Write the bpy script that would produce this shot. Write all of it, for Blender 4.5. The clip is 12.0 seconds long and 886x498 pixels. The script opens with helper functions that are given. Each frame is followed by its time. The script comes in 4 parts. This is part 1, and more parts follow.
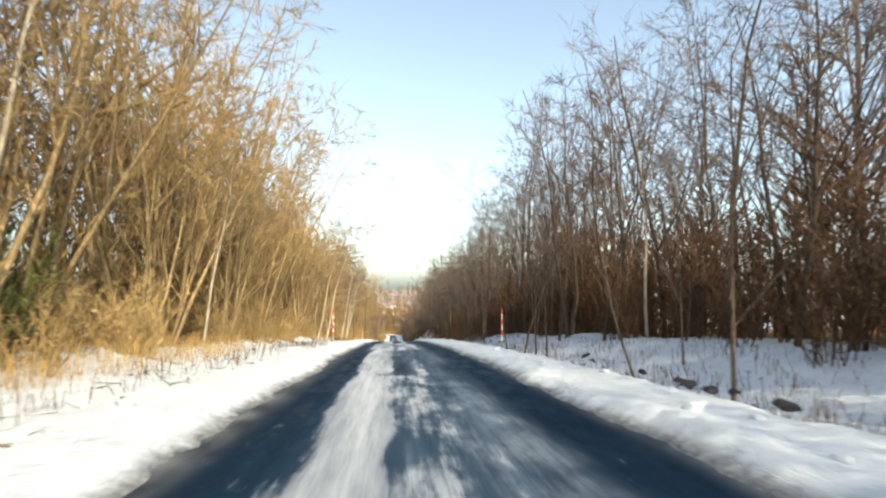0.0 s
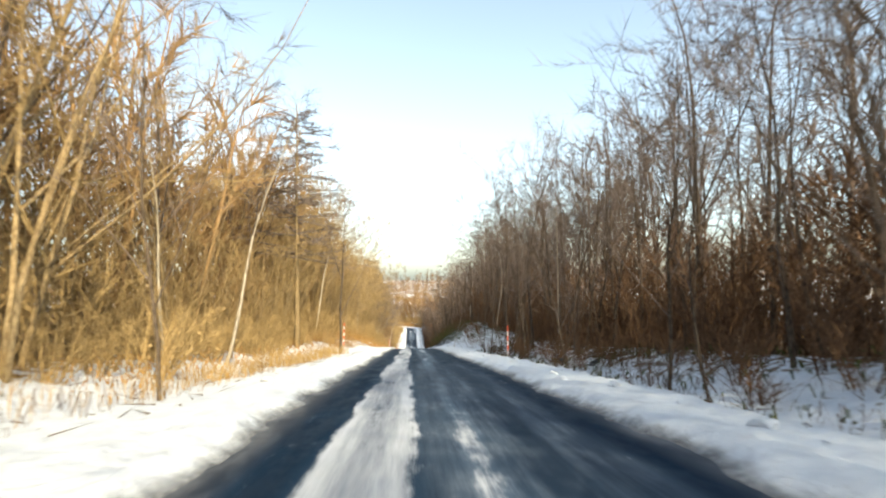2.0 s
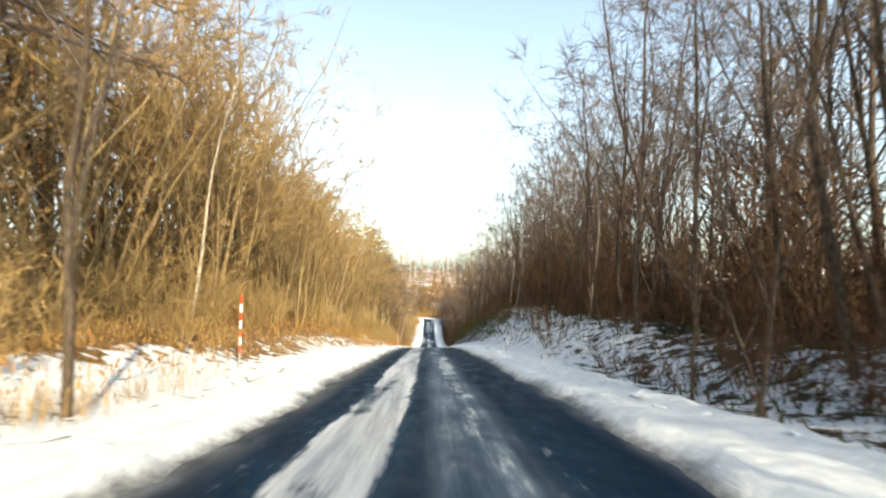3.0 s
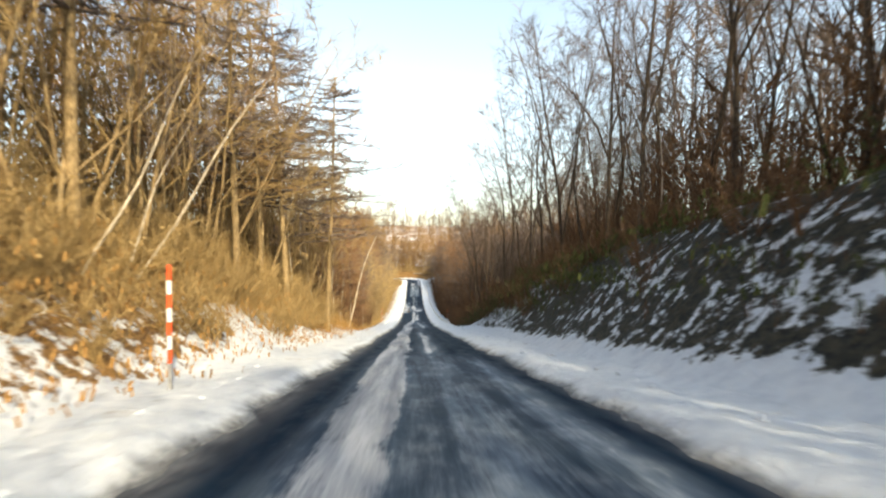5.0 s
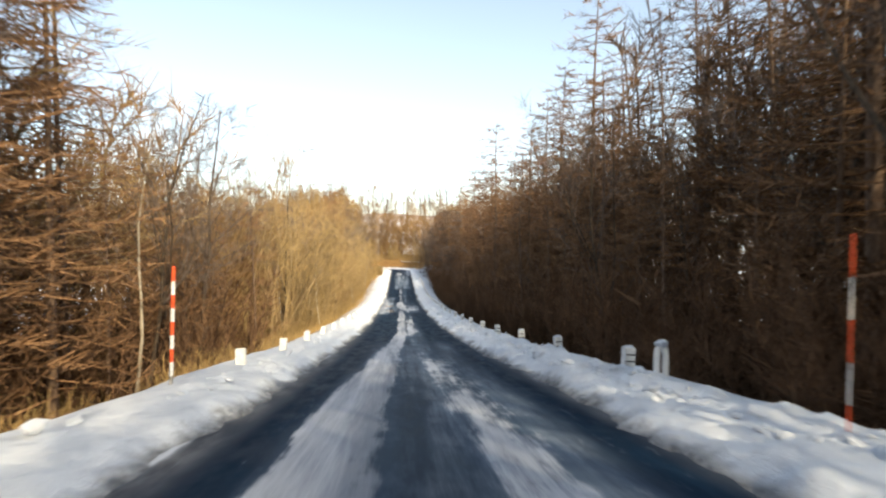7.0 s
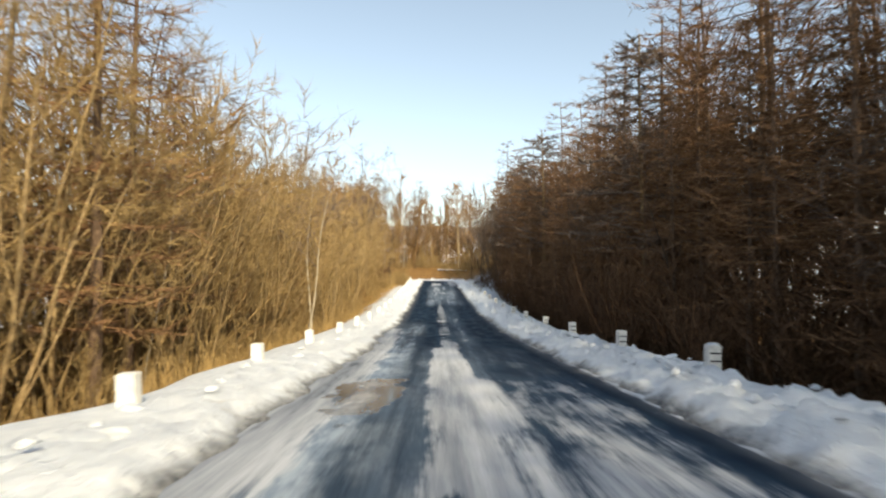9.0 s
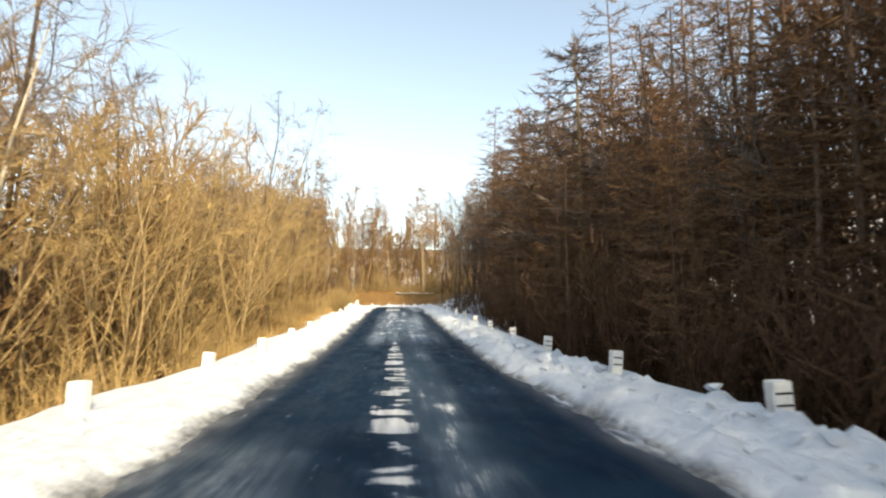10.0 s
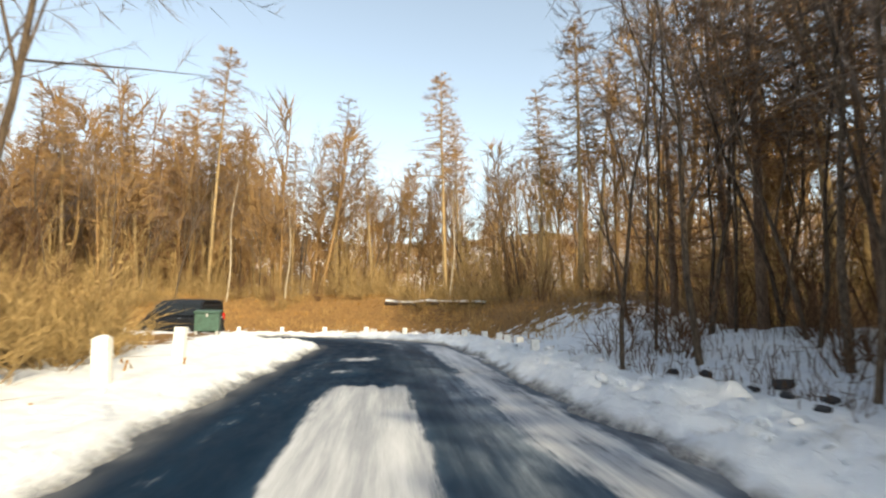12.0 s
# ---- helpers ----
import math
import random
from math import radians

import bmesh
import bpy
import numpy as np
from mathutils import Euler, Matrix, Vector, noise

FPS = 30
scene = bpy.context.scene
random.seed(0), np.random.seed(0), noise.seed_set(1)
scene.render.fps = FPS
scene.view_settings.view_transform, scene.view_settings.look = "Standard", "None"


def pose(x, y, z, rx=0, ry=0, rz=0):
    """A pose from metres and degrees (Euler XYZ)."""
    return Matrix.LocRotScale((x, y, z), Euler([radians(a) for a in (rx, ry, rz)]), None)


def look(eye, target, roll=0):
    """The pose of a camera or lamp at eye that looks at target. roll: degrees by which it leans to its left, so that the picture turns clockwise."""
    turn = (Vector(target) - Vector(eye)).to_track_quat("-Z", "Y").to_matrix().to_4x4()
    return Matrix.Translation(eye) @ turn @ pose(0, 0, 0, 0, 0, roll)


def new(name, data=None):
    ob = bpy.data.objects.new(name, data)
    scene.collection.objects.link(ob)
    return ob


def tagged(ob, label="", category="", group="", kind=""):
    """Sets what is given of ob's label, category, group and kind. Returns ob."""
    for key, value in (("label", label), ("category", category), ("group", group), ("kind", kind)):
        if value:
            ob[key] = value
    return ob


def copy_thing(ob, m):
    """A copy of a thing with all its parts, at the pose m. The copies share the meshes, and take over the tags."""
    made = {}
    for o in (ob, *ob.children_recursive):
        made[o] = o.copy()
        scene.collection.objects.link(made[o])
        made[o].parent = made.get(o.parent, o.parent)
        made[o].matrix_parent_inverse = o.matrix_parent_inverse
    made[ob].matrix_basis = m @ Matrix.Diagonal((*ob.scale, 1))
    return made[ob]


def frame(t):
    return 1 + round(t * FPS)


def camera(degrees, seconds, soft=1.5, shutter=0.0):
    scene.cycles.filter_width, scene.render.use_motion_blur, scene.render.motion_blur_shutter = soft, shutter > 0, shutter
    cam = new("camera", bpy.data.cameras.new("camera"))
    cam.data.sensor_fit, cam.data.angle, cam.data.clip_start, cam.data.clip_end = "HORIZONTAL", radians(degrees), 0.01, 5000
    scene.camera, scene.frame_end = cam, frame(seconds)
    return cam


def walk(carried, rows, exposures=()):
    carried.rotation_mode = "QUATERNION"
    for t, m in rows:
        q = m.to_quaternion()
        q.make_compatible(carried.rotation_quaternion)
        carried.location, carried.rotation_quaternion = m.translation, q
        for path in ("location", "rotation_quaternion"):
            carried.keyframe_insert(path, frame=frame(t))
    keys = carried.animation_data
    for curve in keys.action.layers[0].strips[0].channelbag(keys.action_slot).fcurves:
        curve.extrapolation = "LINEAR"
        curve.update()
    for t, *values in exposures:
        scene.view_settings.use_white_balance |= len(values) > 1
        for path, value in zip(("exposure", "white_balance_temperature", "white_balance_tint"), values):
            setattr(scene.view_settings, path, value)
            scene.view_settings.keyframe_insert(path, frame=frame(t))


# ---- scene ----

# ---------------------------------------------------------------- plan of the road
BEND_Y, BEND_R = 376.0, 9.5
AXIS_X = 0.5


def ramp(v, a, b):
    u = np.clip((np.asarray(v, dtype=float) - a) / (b - a), 0, 1)
    return u * u * (3 - 2 * u)


_KNOTS = (-37, 3, 28, 53, 78, 98, 115, 135, 155, 175, 200, 225, 245, 265, 285, 305, 320, 335, 350, 359, 366, 376, 400)
_SLOPES = (-0.0615, -0.0599, -0.0565, -0.0798, -0.0914, -0.1121, -0.1034, -0.1182, -0.1373, -0.1482, -0.1434, -0.1424, -0.1250, -0.0938, -0.0646, -0.0502, -0.0046, 0.0302, 0.0300, 0.0260, 0.0100, 0.0000, 0.0050)


def slope(v):
    return np.interp(v, _SMOOTH_V, _SMOOTH_G)


_SMOOTH_V = np.arange(-150, 540, 1.0)
_SMOOTH_G = np.convolve(np.pad(np.interp(_SMOOTH_V, _KNOTS, _SLOPES), 5, mode="edge"), np.ones(11) / 11, "valid")
_S = np.arange(-140, 520, 0.25)
_Z = np.cumsum(slope(_S)) * 0.25
_Z -= np.interp(0, _S, _Z)


def road_z(v):
    return np.interp(v, _S, _Z)


def axis(v):
    """Place and heading of the road's middle at the way length v."""
    if v <= BEND_Y:
        return AXIS_X, v, 0.0
    a = (v - BEND_Y) / BEND_R
    top = radians(98)
    if a <= top:
        return AXIS_X - BEND_R + BEND_R * math.cos(a), BEND_Y + BEND_R * math.sin(a), a
    d = (a - top) * BEND_R
    x0, y0 = AXIS_X - BEND_R + BEND_R * math.cos(top), BEND_Y + BEND_R * math.sin(top)
    return x0 - math.sin(top) * d, y0 + math.cos(top) * d, top


def on_road(v, side, up=0.0):
    """World place at way length v, side metres to the right of the middle, up metres above the asphalt."""
    x, y, a = axis(v)
    return Vector((x + side * math.cos(a), y + side * math.sin(a), float(road_z(v)) + up))


# ---------------------------------------------------------------- camera
cam = camera(79.0, 12.0, soft=2.2, shutter=0.1)
# seconds, way, sidewards from the middle, height, yaw, pitch against the road, roll
PATH = [
    (0.0, 19.88, -0.41, 1.3, -5.28, 7.50, 0),
    (0.5, 32.89, -0.20, 1.3, -4.30, 6.39, 0),
    (1.0, 46.22, -0.41, 1.3, -3.01, 6.80, 0),
    (1.5, 59.66, -0.43, 1.3, -4.07, 7.24, 0),
    (2.0, 73.02, -0.45, 1.3, -3.44, 8.40, 0),
    (2.5, 86.32, -0.36, 1.3, -2.04, 8.29, 0),
    (3.0, 100.14, -0.03, 1.3, -1.51, 8.74, 0),
    (3.2, 106.12, -0.10, 1.3, -3.72, 7.97, 0),
    (4.8, 162.36, -0.29, 1.3, -3.02, 8.05, 0),
    (5.0, 168.94, -0.27, 1.3, -3.18, 7.15, 0),
    (5.5, 185.02, -0.28, 1.3, -3.95, 7.67, 0),
    (6.0, 201.15, -0.31, 1.3, -3.43, 7.43, 0),
    (6.5, 216.54, -0.46, 1.3, -4.49, 7.29, 0),
    (7.0, 230.71, -0.28, 1.3, -4.61, 7.22, 0),
    (7.2, 236.11, -0.32, 1.3, -5.05, 6.06, 0),
    (9.0, 287.53, -0.51, 1.3, -0.83, 6.06, 0),
    (9.5, 299.80, -0.50, 1.3, -6.26, 8.12, 0),
    (10.0, 309.37, -0.12, 1.3, -5.00, 7.95, 0),
    (10.5, 320.30, -0.20, 1.3, -5.51, 7.55, 0),
    (11.0, 332.75, -0.37, 1.3, -3.87, 7.24, 0),
    (11.5, 345.89, -0.51, 1.3, -3.93, 6.64, 0),
    (12.0, 356.78, -0.10, 1.3, -6.14, 5.79, 0),
]


def camera_row(t, way, side, up, yaw, pitch, roll):
    p = on_road(way, side, up)
    tilt = math.degrees(math.atan(float(slope(way))))
    return t, pose(p.x, p.y, p.z, 90 + pitch + tilt, roll, yaw)


walk(cam, [camera_row(*row) for row in PATH], exposures=((0.0, 0.50, 6400, 0), (1.0, 0.52, 6450, 0), (2.5, 0.70, 6600, 0), (6.0, 0.69, 6900, 3), (7.2, 0.46, 6700, 4), (9.0, 0.22, 6850, 2), (9.5, 0.50, 7100, 3), (10.0, 0.58, 6900, 2), (12.0, 0.51, 7050, 2)))

# ---------------------------------------------------------------- sky and sun
SUN_ELEVATION, SUN_BEARING = 32.0, 158.0      # bearing clockwise from the road's heading
world = bpy.data.worlds.new("sky")
scene.world = world
world.use_nodes = True
sky = world.node_tree.nodes.new("ShaderNodeTexSky")
sky.sky_type, sky.sun_disc = "NISHITA", False
sky.sun_elevation, sky.sun_rotation = radians(SUN_ELEVATION), radians(SUN_BEARING)
sky.air_density, sky.dust_density, sky.ozone_density = 1.0, 2.0, 1.0
back = world.node_tree.nodes["Background"]
back.inputs["Strength"].default_value = 0.15
haze = world.node_tree.nodes.new("ShaderNodeHueSaturation")        # thin winter haze pales the sky
haze.inputs["Saturation"].default_value, haze.inputs["Value"].default_value = 0.72, 1.48
world.node_tree.links.new(sky.outputs[0], haze.inputs["Color"])
world.node_tree.links.new(haze.outputs[0], back.inputs["Color"])
sun = new("sun", bpy.data.lights.new("sun", "SUN"))
sun.data.energy, sun.data.angle, sun.data.color = 5.0, radians(0.6), (1.0, 0.81, 0.57)
_b, _e = radians(SUN_BEARING), radians(SUN_ELEVATION)
sun.matrix_world = look((math.sin(_b) * math.cos(_e) * 100, math.cos(_b) * math.cos(_e) * 100, math.sin(_e) * 100), (0, 0, 0))

# ---------------------------------------------------------------- materials
def material(name, rough=0.8, spec=0.3):
    m = bpy.data.materials.new(name)
    m.use_nodes = True
    nt = m.node_tree
    p = nt.nodes["Principled BSDF"]
    p.inputs["Roughness"].default_value = rough
    p.inputs["Specular IOR Level"].default_value = spec
    return m, nt, p


def node(nt, kind, **inputs):
    n = nt.nodes.new(kind)
    for key, value in inputs.items():
        n.inputs[key.replace("_", " ")].default_value = value
    return n


def noise_tex(nt, vector, scale, detail=4.0, rough=0.6):
    n = node(nt, "ShaderNodeTexNoise", Scale=scale, Detail=detail, Roughness=rough)
    nt.links.new(vector, n.inputs["Vector"])
    return n.outputs["Fac"]


def mixed(nt, fac, a, b):
    m = nt.nodes.new("ShaderNodeMix")
    m.data_type = "RGBA"
    for sock, value in ((m.inputs[0], fac), (m.inputs[6], a), (m.inputs[7], b)):
        if isinstance(value, (int, float)):
            sock.default_value = value
        elif isinstance(value, tuple):
            sock.default_value = (*value, 1)
        else:
            nt.links.new(value, sock)
    return m.outputs[2]


def stepped(nt, value, lo, hi, a=0.0, b=1.0):
    m = nt.nodes.new("ShaderNodeMapRange")
    m.interpolation_type = "SMOOTHSTEP"
    m.inputs["From Min"].default_value, m.inputs["From Max"].default_value = lo, hi
    m.inputs["To Min"].default_value, m.inputs["To Max"].default_value = a, b
    nt.links.new(value, m.inputs["Value"])
    return m.outputs["Result"]


def maths(nt, op, a, b=0.0):
    m = nt.nodes.new("ShaderNodeMath")
    m.operation = op
    for sock, value in zip(m.inputs, (a, b)):
        if isinstance(value, (int, float)):
            sock.default_value = value
        else:
            nt.links.new(value, sock)
    return m.outputs[0]


def bumped(nt, p, height, strength, distance):
    b = node(nt, "ShaderNodeBump", Strength=strength, Distance=distance)
    nt.links.new(height, b.inputs["Height"])
    nt.links.new(b.outputs[0], p.inputs["Normal"])


def place(nt):
    return nt.nodes.new("ShaderNodeNewGeometry").outputs["Position"]


def bark(name, dark, light, scale=6.0, rough=0.9):
    """Bark or twigs: fine streaks, and each tree a little lighter or darker."""
    m, nt, p = material(name, rough, 0.15)
    pos = place(nt)
    stretch = node(nt, "ShaderNodeMapping")
    stretch.inputs["Scale"].default_value = (1, 1, 0.25)
    nt.links.new(pos, stretch.inputs["Vector"])
    fine = noise_tex(nt, stretch.outputs[0], scale * 4, 5)
    coarse = noise_tex(nt, pos, 0.6, 2)
    col = mixed(nt, stepped(nt, fine, 0.32, 0.68), dark, light)
    tint = nt.nodes.new("ShaderNodeHueSaturation")
    own = nt.nodes.new("ShaderNodeObjectInfo").outputs["Random"]
    nt.links.new(maths(nt, "ADD", maths(nt, "MULTIPLY", own, 0.5), maths(nt, "ADD", maths(nt, "MULTIPLY", coarse, 0.5), 0.5)), tint.inputs["Value"])
    nt.links.new(col, tint.inputs["Color"])
    nt.links.new(tint.outputs[0], p.inputs["Base Color"])
    bumped(nt, p, fine, 0.5, 0.01)
    return m


def flat_paint(name, color, rough=0.5, grime=0.25, metal=0.0):
    m, nt, p = material(name, rough, 0.4)
    pos = place(nt)
    n1, n2 = noise_tex(nt, pos, 9, 5), noise_tex(nt, pos, 70, 3)
    worn = tuple(c * (1 - grime) for c in color)
    col = mixed(nt, stepped(nt, n1, 0.4, 0.7), color, worn)
    nt.links.new(col, p.inputs["Base Color"])
    nt.links.new(stepped(nt, n2, 0.3, 0.7, rough * 0.8, min(1, rough * 1.2)), p.inputs["Roughness"])
    p.inputs["Metallic"].default_value = metal
    bumped(nt, p, n2, 0.15, 0.004)
    return m


def snow_material(name, litter=False):
    m, nt, p = material(name, 0.75, 0.25)
    pos = place(nt)
    big, mid, fine = noise_tex(nt, pos, 0.35, 4), noise_tex(nt, pos, 3.0, 6), noise_tex(nt, pos, 40, 3)
    col = mixed(nt, stepped(nt, mid, 0.35, 0.75), (0.79, 0.835, 0.885), (0.65, 0.70, 0.77))
    if litter:
        mask = nt.nodes.new("ShaderNodeAttribute")
        mask.attribute_name = "litter"
        n3 = noise_tex(nt, pos, 2.1, 6, 0.66)
        cover = maths(nt, "ADD", mask.outputs["Fac"], maths(nt, "MULTIPLY", maths(nt, "SUBTRACT", n3, 0.5), 1.6))
        cover = maths(nt, "ADD", cover, maths(nt, "MULTIPLY", maths(nt, "SUBTRACT", noise_tex(nt, pos, 0.09, 4), 0.5), 0.7))
        cover = stepped(nt, cover, 0.46, 0.6)
        leaf = mixed(nt, stepped(nt, noise_tex(nt, pos, 11, 6), 0.35, 0.65), (0.10, 0.055, 0.022), (0.30, 0.17, 0.06))
        # dark soil, near black because the bank's shade is painted in with it
        shade_soil = nt.nodes.new("ShaderNodeAttribute")
        shade_soil.attribute_name = "shade_soil"
        leaf = mixed(nt, shade_soil.outputs["Fac"], leaf, mixed(nt, stepped(nt, noise_tex(nt, pos, 6, 6), 0.35, 0.65), (0.012, 0.014, 0.010), (0.06, 0.05, 0.03)))
        col = mixed(nt, cover, col, leaf)
    else:
        dirt = stepped(nt, maths(nt, "MULTIPLY", noise_tex(nt, pos, 1.7, 8, 0.75), big), 0.32, 0.45, 0.0, 0.55)
        col = mixed(nt, dirt, col, (0.42, 0.39, 0.35))
        foot = nt.nodes.new("ShaderNodeAttribute")            # slush thrown on the foot of the bank
        foot.attribute_name = "foot"
        thrown = stepped(nt, maths(nt, "ADD", foot.outputs["Fac"], maths(nt, "MULTIPLY", maths(nt, "SUBTRACT", noise_tex(nt, pos, 5.0, 6, 0.7), 0.5), 0.9)), 0.15, 1.0, 0.0, 0.95)
        col = mixed(nt, thrown, col, mixed(nt, stepped(nt, noise_tex(nt, pos, 14, 5), 0.35, 0.65), (0.05, 0.055, 0.065), (0.22, 0.22, 0.22)))
    nt.links.new(col, p.inputs["Base Color"])
    bumped(nt, p, maths(nt, "ADD", mid, maths(nt, "MULTIPLY", fine, 0.25)), 0.75, 0.2)
    return m


def road_material():
    """Wet asphalt with packed snow in strips between the wheel tracks; u is metres sidewards, v metres along."""
    m, nt, p = material("wet_asphalt_with_packed_snow", 0.6, 0.04)
    uv = nt.nodes.new("ShaderNodeUVMap")
    uv.uv_map = "way"
    sep = nt.nodes.new("ShaderNodeSeparateXYZ")
    nt.links.new(uv.outputs[0], sep.inputs[0])
    u, v = sep.outputs[0], sep.outputs[1]
    long_ = node(nt, "ShaderNodeMapping")
    long_.inputs["Scale"].default_value = (1.3, 0.075, 1)
    nt.links.new(uv.outputs[0], long_.inputs["Vector"])
    streak = noise_tex(nt, long_.outputs[0], 1.1, 7, 0.68)
    short = node(nt, "ShaderNodeMapping")
    short.inputs["Scale"].default_value = (1.0, 0.35, 1)
    nt.links.new(uv.outputs[0], short.inputs["Vector"])
    ragged = noise_tex(nt, short.outputs[0], 2.2, 6, 0.65)
    patch = noise_tex(nt, long_.outputs[0], 0.32, 3, 0.5)
    wob = maths(nt, "MULTIPLY", maths(nt, "SUBTRACT", noise_tex(nt, long_.outputs[0], 0.25, 2), 0.5), 0.5)
    uu = maths(nt, "ADD", u, wob)

    def strip(middle, half, soft):
        d = maths(nt, "ABSOLUTE", maths(nt, "SUBTRACT", uu, middle))
        return stepped(nt, d, half + soft, half - soft)

    # packed snow between the tracks of the near lane, a broken strip in the far lane, slush at both edges
    lane = maths(nt, "ADD", stepped(nt, v, 236, 262, -0.90, -0.16), stepped(nt, v, 318, 340, 0.0, 0.18))
    wide = maths(nt, "ADD", stepped(nt, v, 236, 262, 0.50, 0.28), stepped(nt, v, 326, 336, 0.0, -0.75))
    d = maths(nt, "ABSOLUTE", maths(nt, "SUBTRACT", uu, lane))
    a = stepped(nt, maths(nt, "SUBTRACT", d, wide), 0.26, -0.26)
    a = maths(nt, "MULTIPLY", a, stepped(nt, noise_tex(nt, short.outputs[0], 0.5, 3, 0.5), 0.36, 0.56, 0.70, 1.0))
    cross = node(nt, "ShaderNodeMapping")
    cross.inputs["Scale"].default_value = (0.45, 0.9, 1)
    nt.links.new(uv.outputs[0], cross.inputs["Vector"])
    broken = stepped(nt, noise_tex(nt, cross.outputs[0], 1.5, 4, 0.6), 0.44, 0.56, 0.12, 1.0)
    broken = maths(nt, "MAXIMUM", broken, stepped(nt, v, 303, 310, 1.0, 0.0))
    a = maths(nt, "MULTIPLY", a, broken)
    b = maths(nt, "MULTIPLY", strip(0.45, 0.34, 0.34), stepped(nt, patch, 0.42, 0.62, 0.15, 0.75))
    b = maths(nt, "MULTIPLY", b, stepped(nt, v, 296, 304, 1.0, 0.55))
    e1 = stepped(nt, uu, 2.0, 2.9)
    e2 = stepped(nt, uu, -2.15, -3.0)
    amount = maths(nt, "MAXIMUM", maths(nt, "MAXIMUM", a, b), maths(nt, "MAXIMUM", e1, e2))
    # larger sheets of trodden snow left by the plough: from way, to way, middle, half width, strength
    for w0, w1, mid, half, much in ((15, 33, -0.30, 0.70, 0.55), (45, 58, 0.35, 0.62, 0.72), (46, 57, -0.95, 0.6, 0.9), (226, 246, 0.75, 0.4, 0.6), (287, 297, 0.8, 1.2, 0.62), (291, 303, -0.35, 0.35, 0.9), (283, 312, -2.5, 0.75, 0.8), (333, 356, 0.05, 0.9, 0.40), (358.5, 366, -0.3, 0.62, 1.0), (357, 378, 1.75, 0.5, 0.75), (367.5, 368.6, -0.8, 0.3, 0.8), (370.5, 371.6, -0.7, 0.5, 0.8)):
        vv = maths(nt, "ADD", v, maths(nt, "MULTIPLY", maths(nt, "SUBTRACT", ragged, 0.5), 3.0))
        sheet = maths(nt, "MULTIPLY", stepped(nt, vv, w0 - 0.6, w0 + 0.6), stepped(nt, vv, w1 + 0.6, w1 - 0.6))
        sheet = maths(nt, "MULTIPLY", maths(nt, "MULTIPLY", sheet, strip(mid, half, 0.3)), much)
        amount = maths(nt, "MAXIMUM", amount, sheet)
    # a thin half-clear glaze of ice and dragged snow: from way, to way, middle, half width, opacity
    glaze = maths(nt, "MULTIPLY", strip(0.42, 0.40, 0.35), stepped(nt, patch, 0.34, 0.60, 0.25, 0.8))
    glaze = maths(nt, "MULTIPLY", glaze, stepped(nt, v, 250, 270, 1.0, 0.4))
    for w0, w1, mid, half, much in ((12, 32, 0.2, 1.0, 0.75), (36, 44, 0.1, 1.3, 0.45), (44, 60, -0.25, 1.35, 0.85), (64, 96, 0.7, 1.0, 0.38), (160, 186, 0.15, 1.6, 0.8), (226, 252, 0.1, 1.4, 0.6), (284, 302, 0.3, 1.5, 0.6), (330, 358, 0.25, 1.45, 0.95), (356, 384, 1.6, 0.9, 0.7), (282, 314, -2.1, 0.95, 1.2)):
        sheet = maths(nt, "MULTIPLY", stepped(nt, v, w0 - 2.5, w0 + 2.5), stepped(nt, v, w1 + 2.5, w1 - 2.5))
        glaze = maths(nt, "MAXIMUM", glaze, maths(nt, "MULTIPLY", maths(nt, "MULTIPLY", sheet, strip(mid, half, 0.35)), much))
    glaze = maths(nt, "MULTIPLY", glaze, maths(nt, "ADD", stepped(nt, streak, 0.38, 0.66, 0.05, 0.7), stepped(nt, ragged, 0.38, 0.66, 0.0, 0.25)))
    slush = maths(nt, "MAXIMUM", stepped(nt, uu, 2.0, 2.8, 0.0, 0.8), stepped(nt, uu, -1.85, -2.75, 0.0, 0.8))
    noise_mix = maths(nt, "ADD", maths(nt, "MULTIPLY", streak, 0.6), maths(nt, "MULTIPLY", ragged, 0.4))
    cover = maths(nt, "ADD", amount, maths(nt, "MULTIPLY", maths(nt, "SUBTRACT", noise_mix, 0.5), 2.6))
    cover = maths(nt, "MULTIPLY", stepped(nt, cover, 0.42, 0.72), stepped(nt, amount, 0.0, 0.25))
    thin = maths(nt, "ADD", stepped(nt, noise_mix, 0.48, 0.74, 0.0, 0.3), stepped(nt, amount, 0.0, 0.6, 0.0, 0.2))
    fine = noise_tex(nt, uv.outputs[0], 90, 2)
    # scraps of slush left over the whole width
    speck = maths(nt, "ADD", noise_tex(nt, short.outputs[0], 7.0, 5, 0.7), maths(nt, "MULTIPLY", maths(nt, "SUBTRACT", noise_mix, 0.5), 0.9))
    cover = maths(nt, "MAXIMUM", cover, stepped(nt, speck, 0.62, 0.82, 0.0, 0.3))
    # the asphalt's deep blue is reflected skylight painted into the base colour
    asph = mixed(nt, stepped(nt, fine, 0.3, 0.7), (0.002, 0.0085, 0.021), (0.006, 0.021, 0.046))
    asph = mixed(nt, thin, asph, (0.034, 0.080, 0.145))          # thin icy film, sky blue painted into its colour
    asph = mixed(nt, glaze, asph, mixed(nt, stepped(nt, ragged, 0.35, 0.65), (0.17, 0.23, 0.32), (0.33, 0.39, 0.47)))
    asph = mixed(nt, slush, asph, mixed(nt, stepped(nt, ragged, 0.35, 0.65), (0.06, 0.062, 0.068), (0.30, 0.30, 0.31)))
    snow = mixed(nt, stepped(nt, streak, 0.35, 0.7), (0.20, 0.225, 0.27), (0.53, 0.56, 0.61))
    # meltwater standing in the left track: middle way, half length, middle side, half width
    pool = 0.0
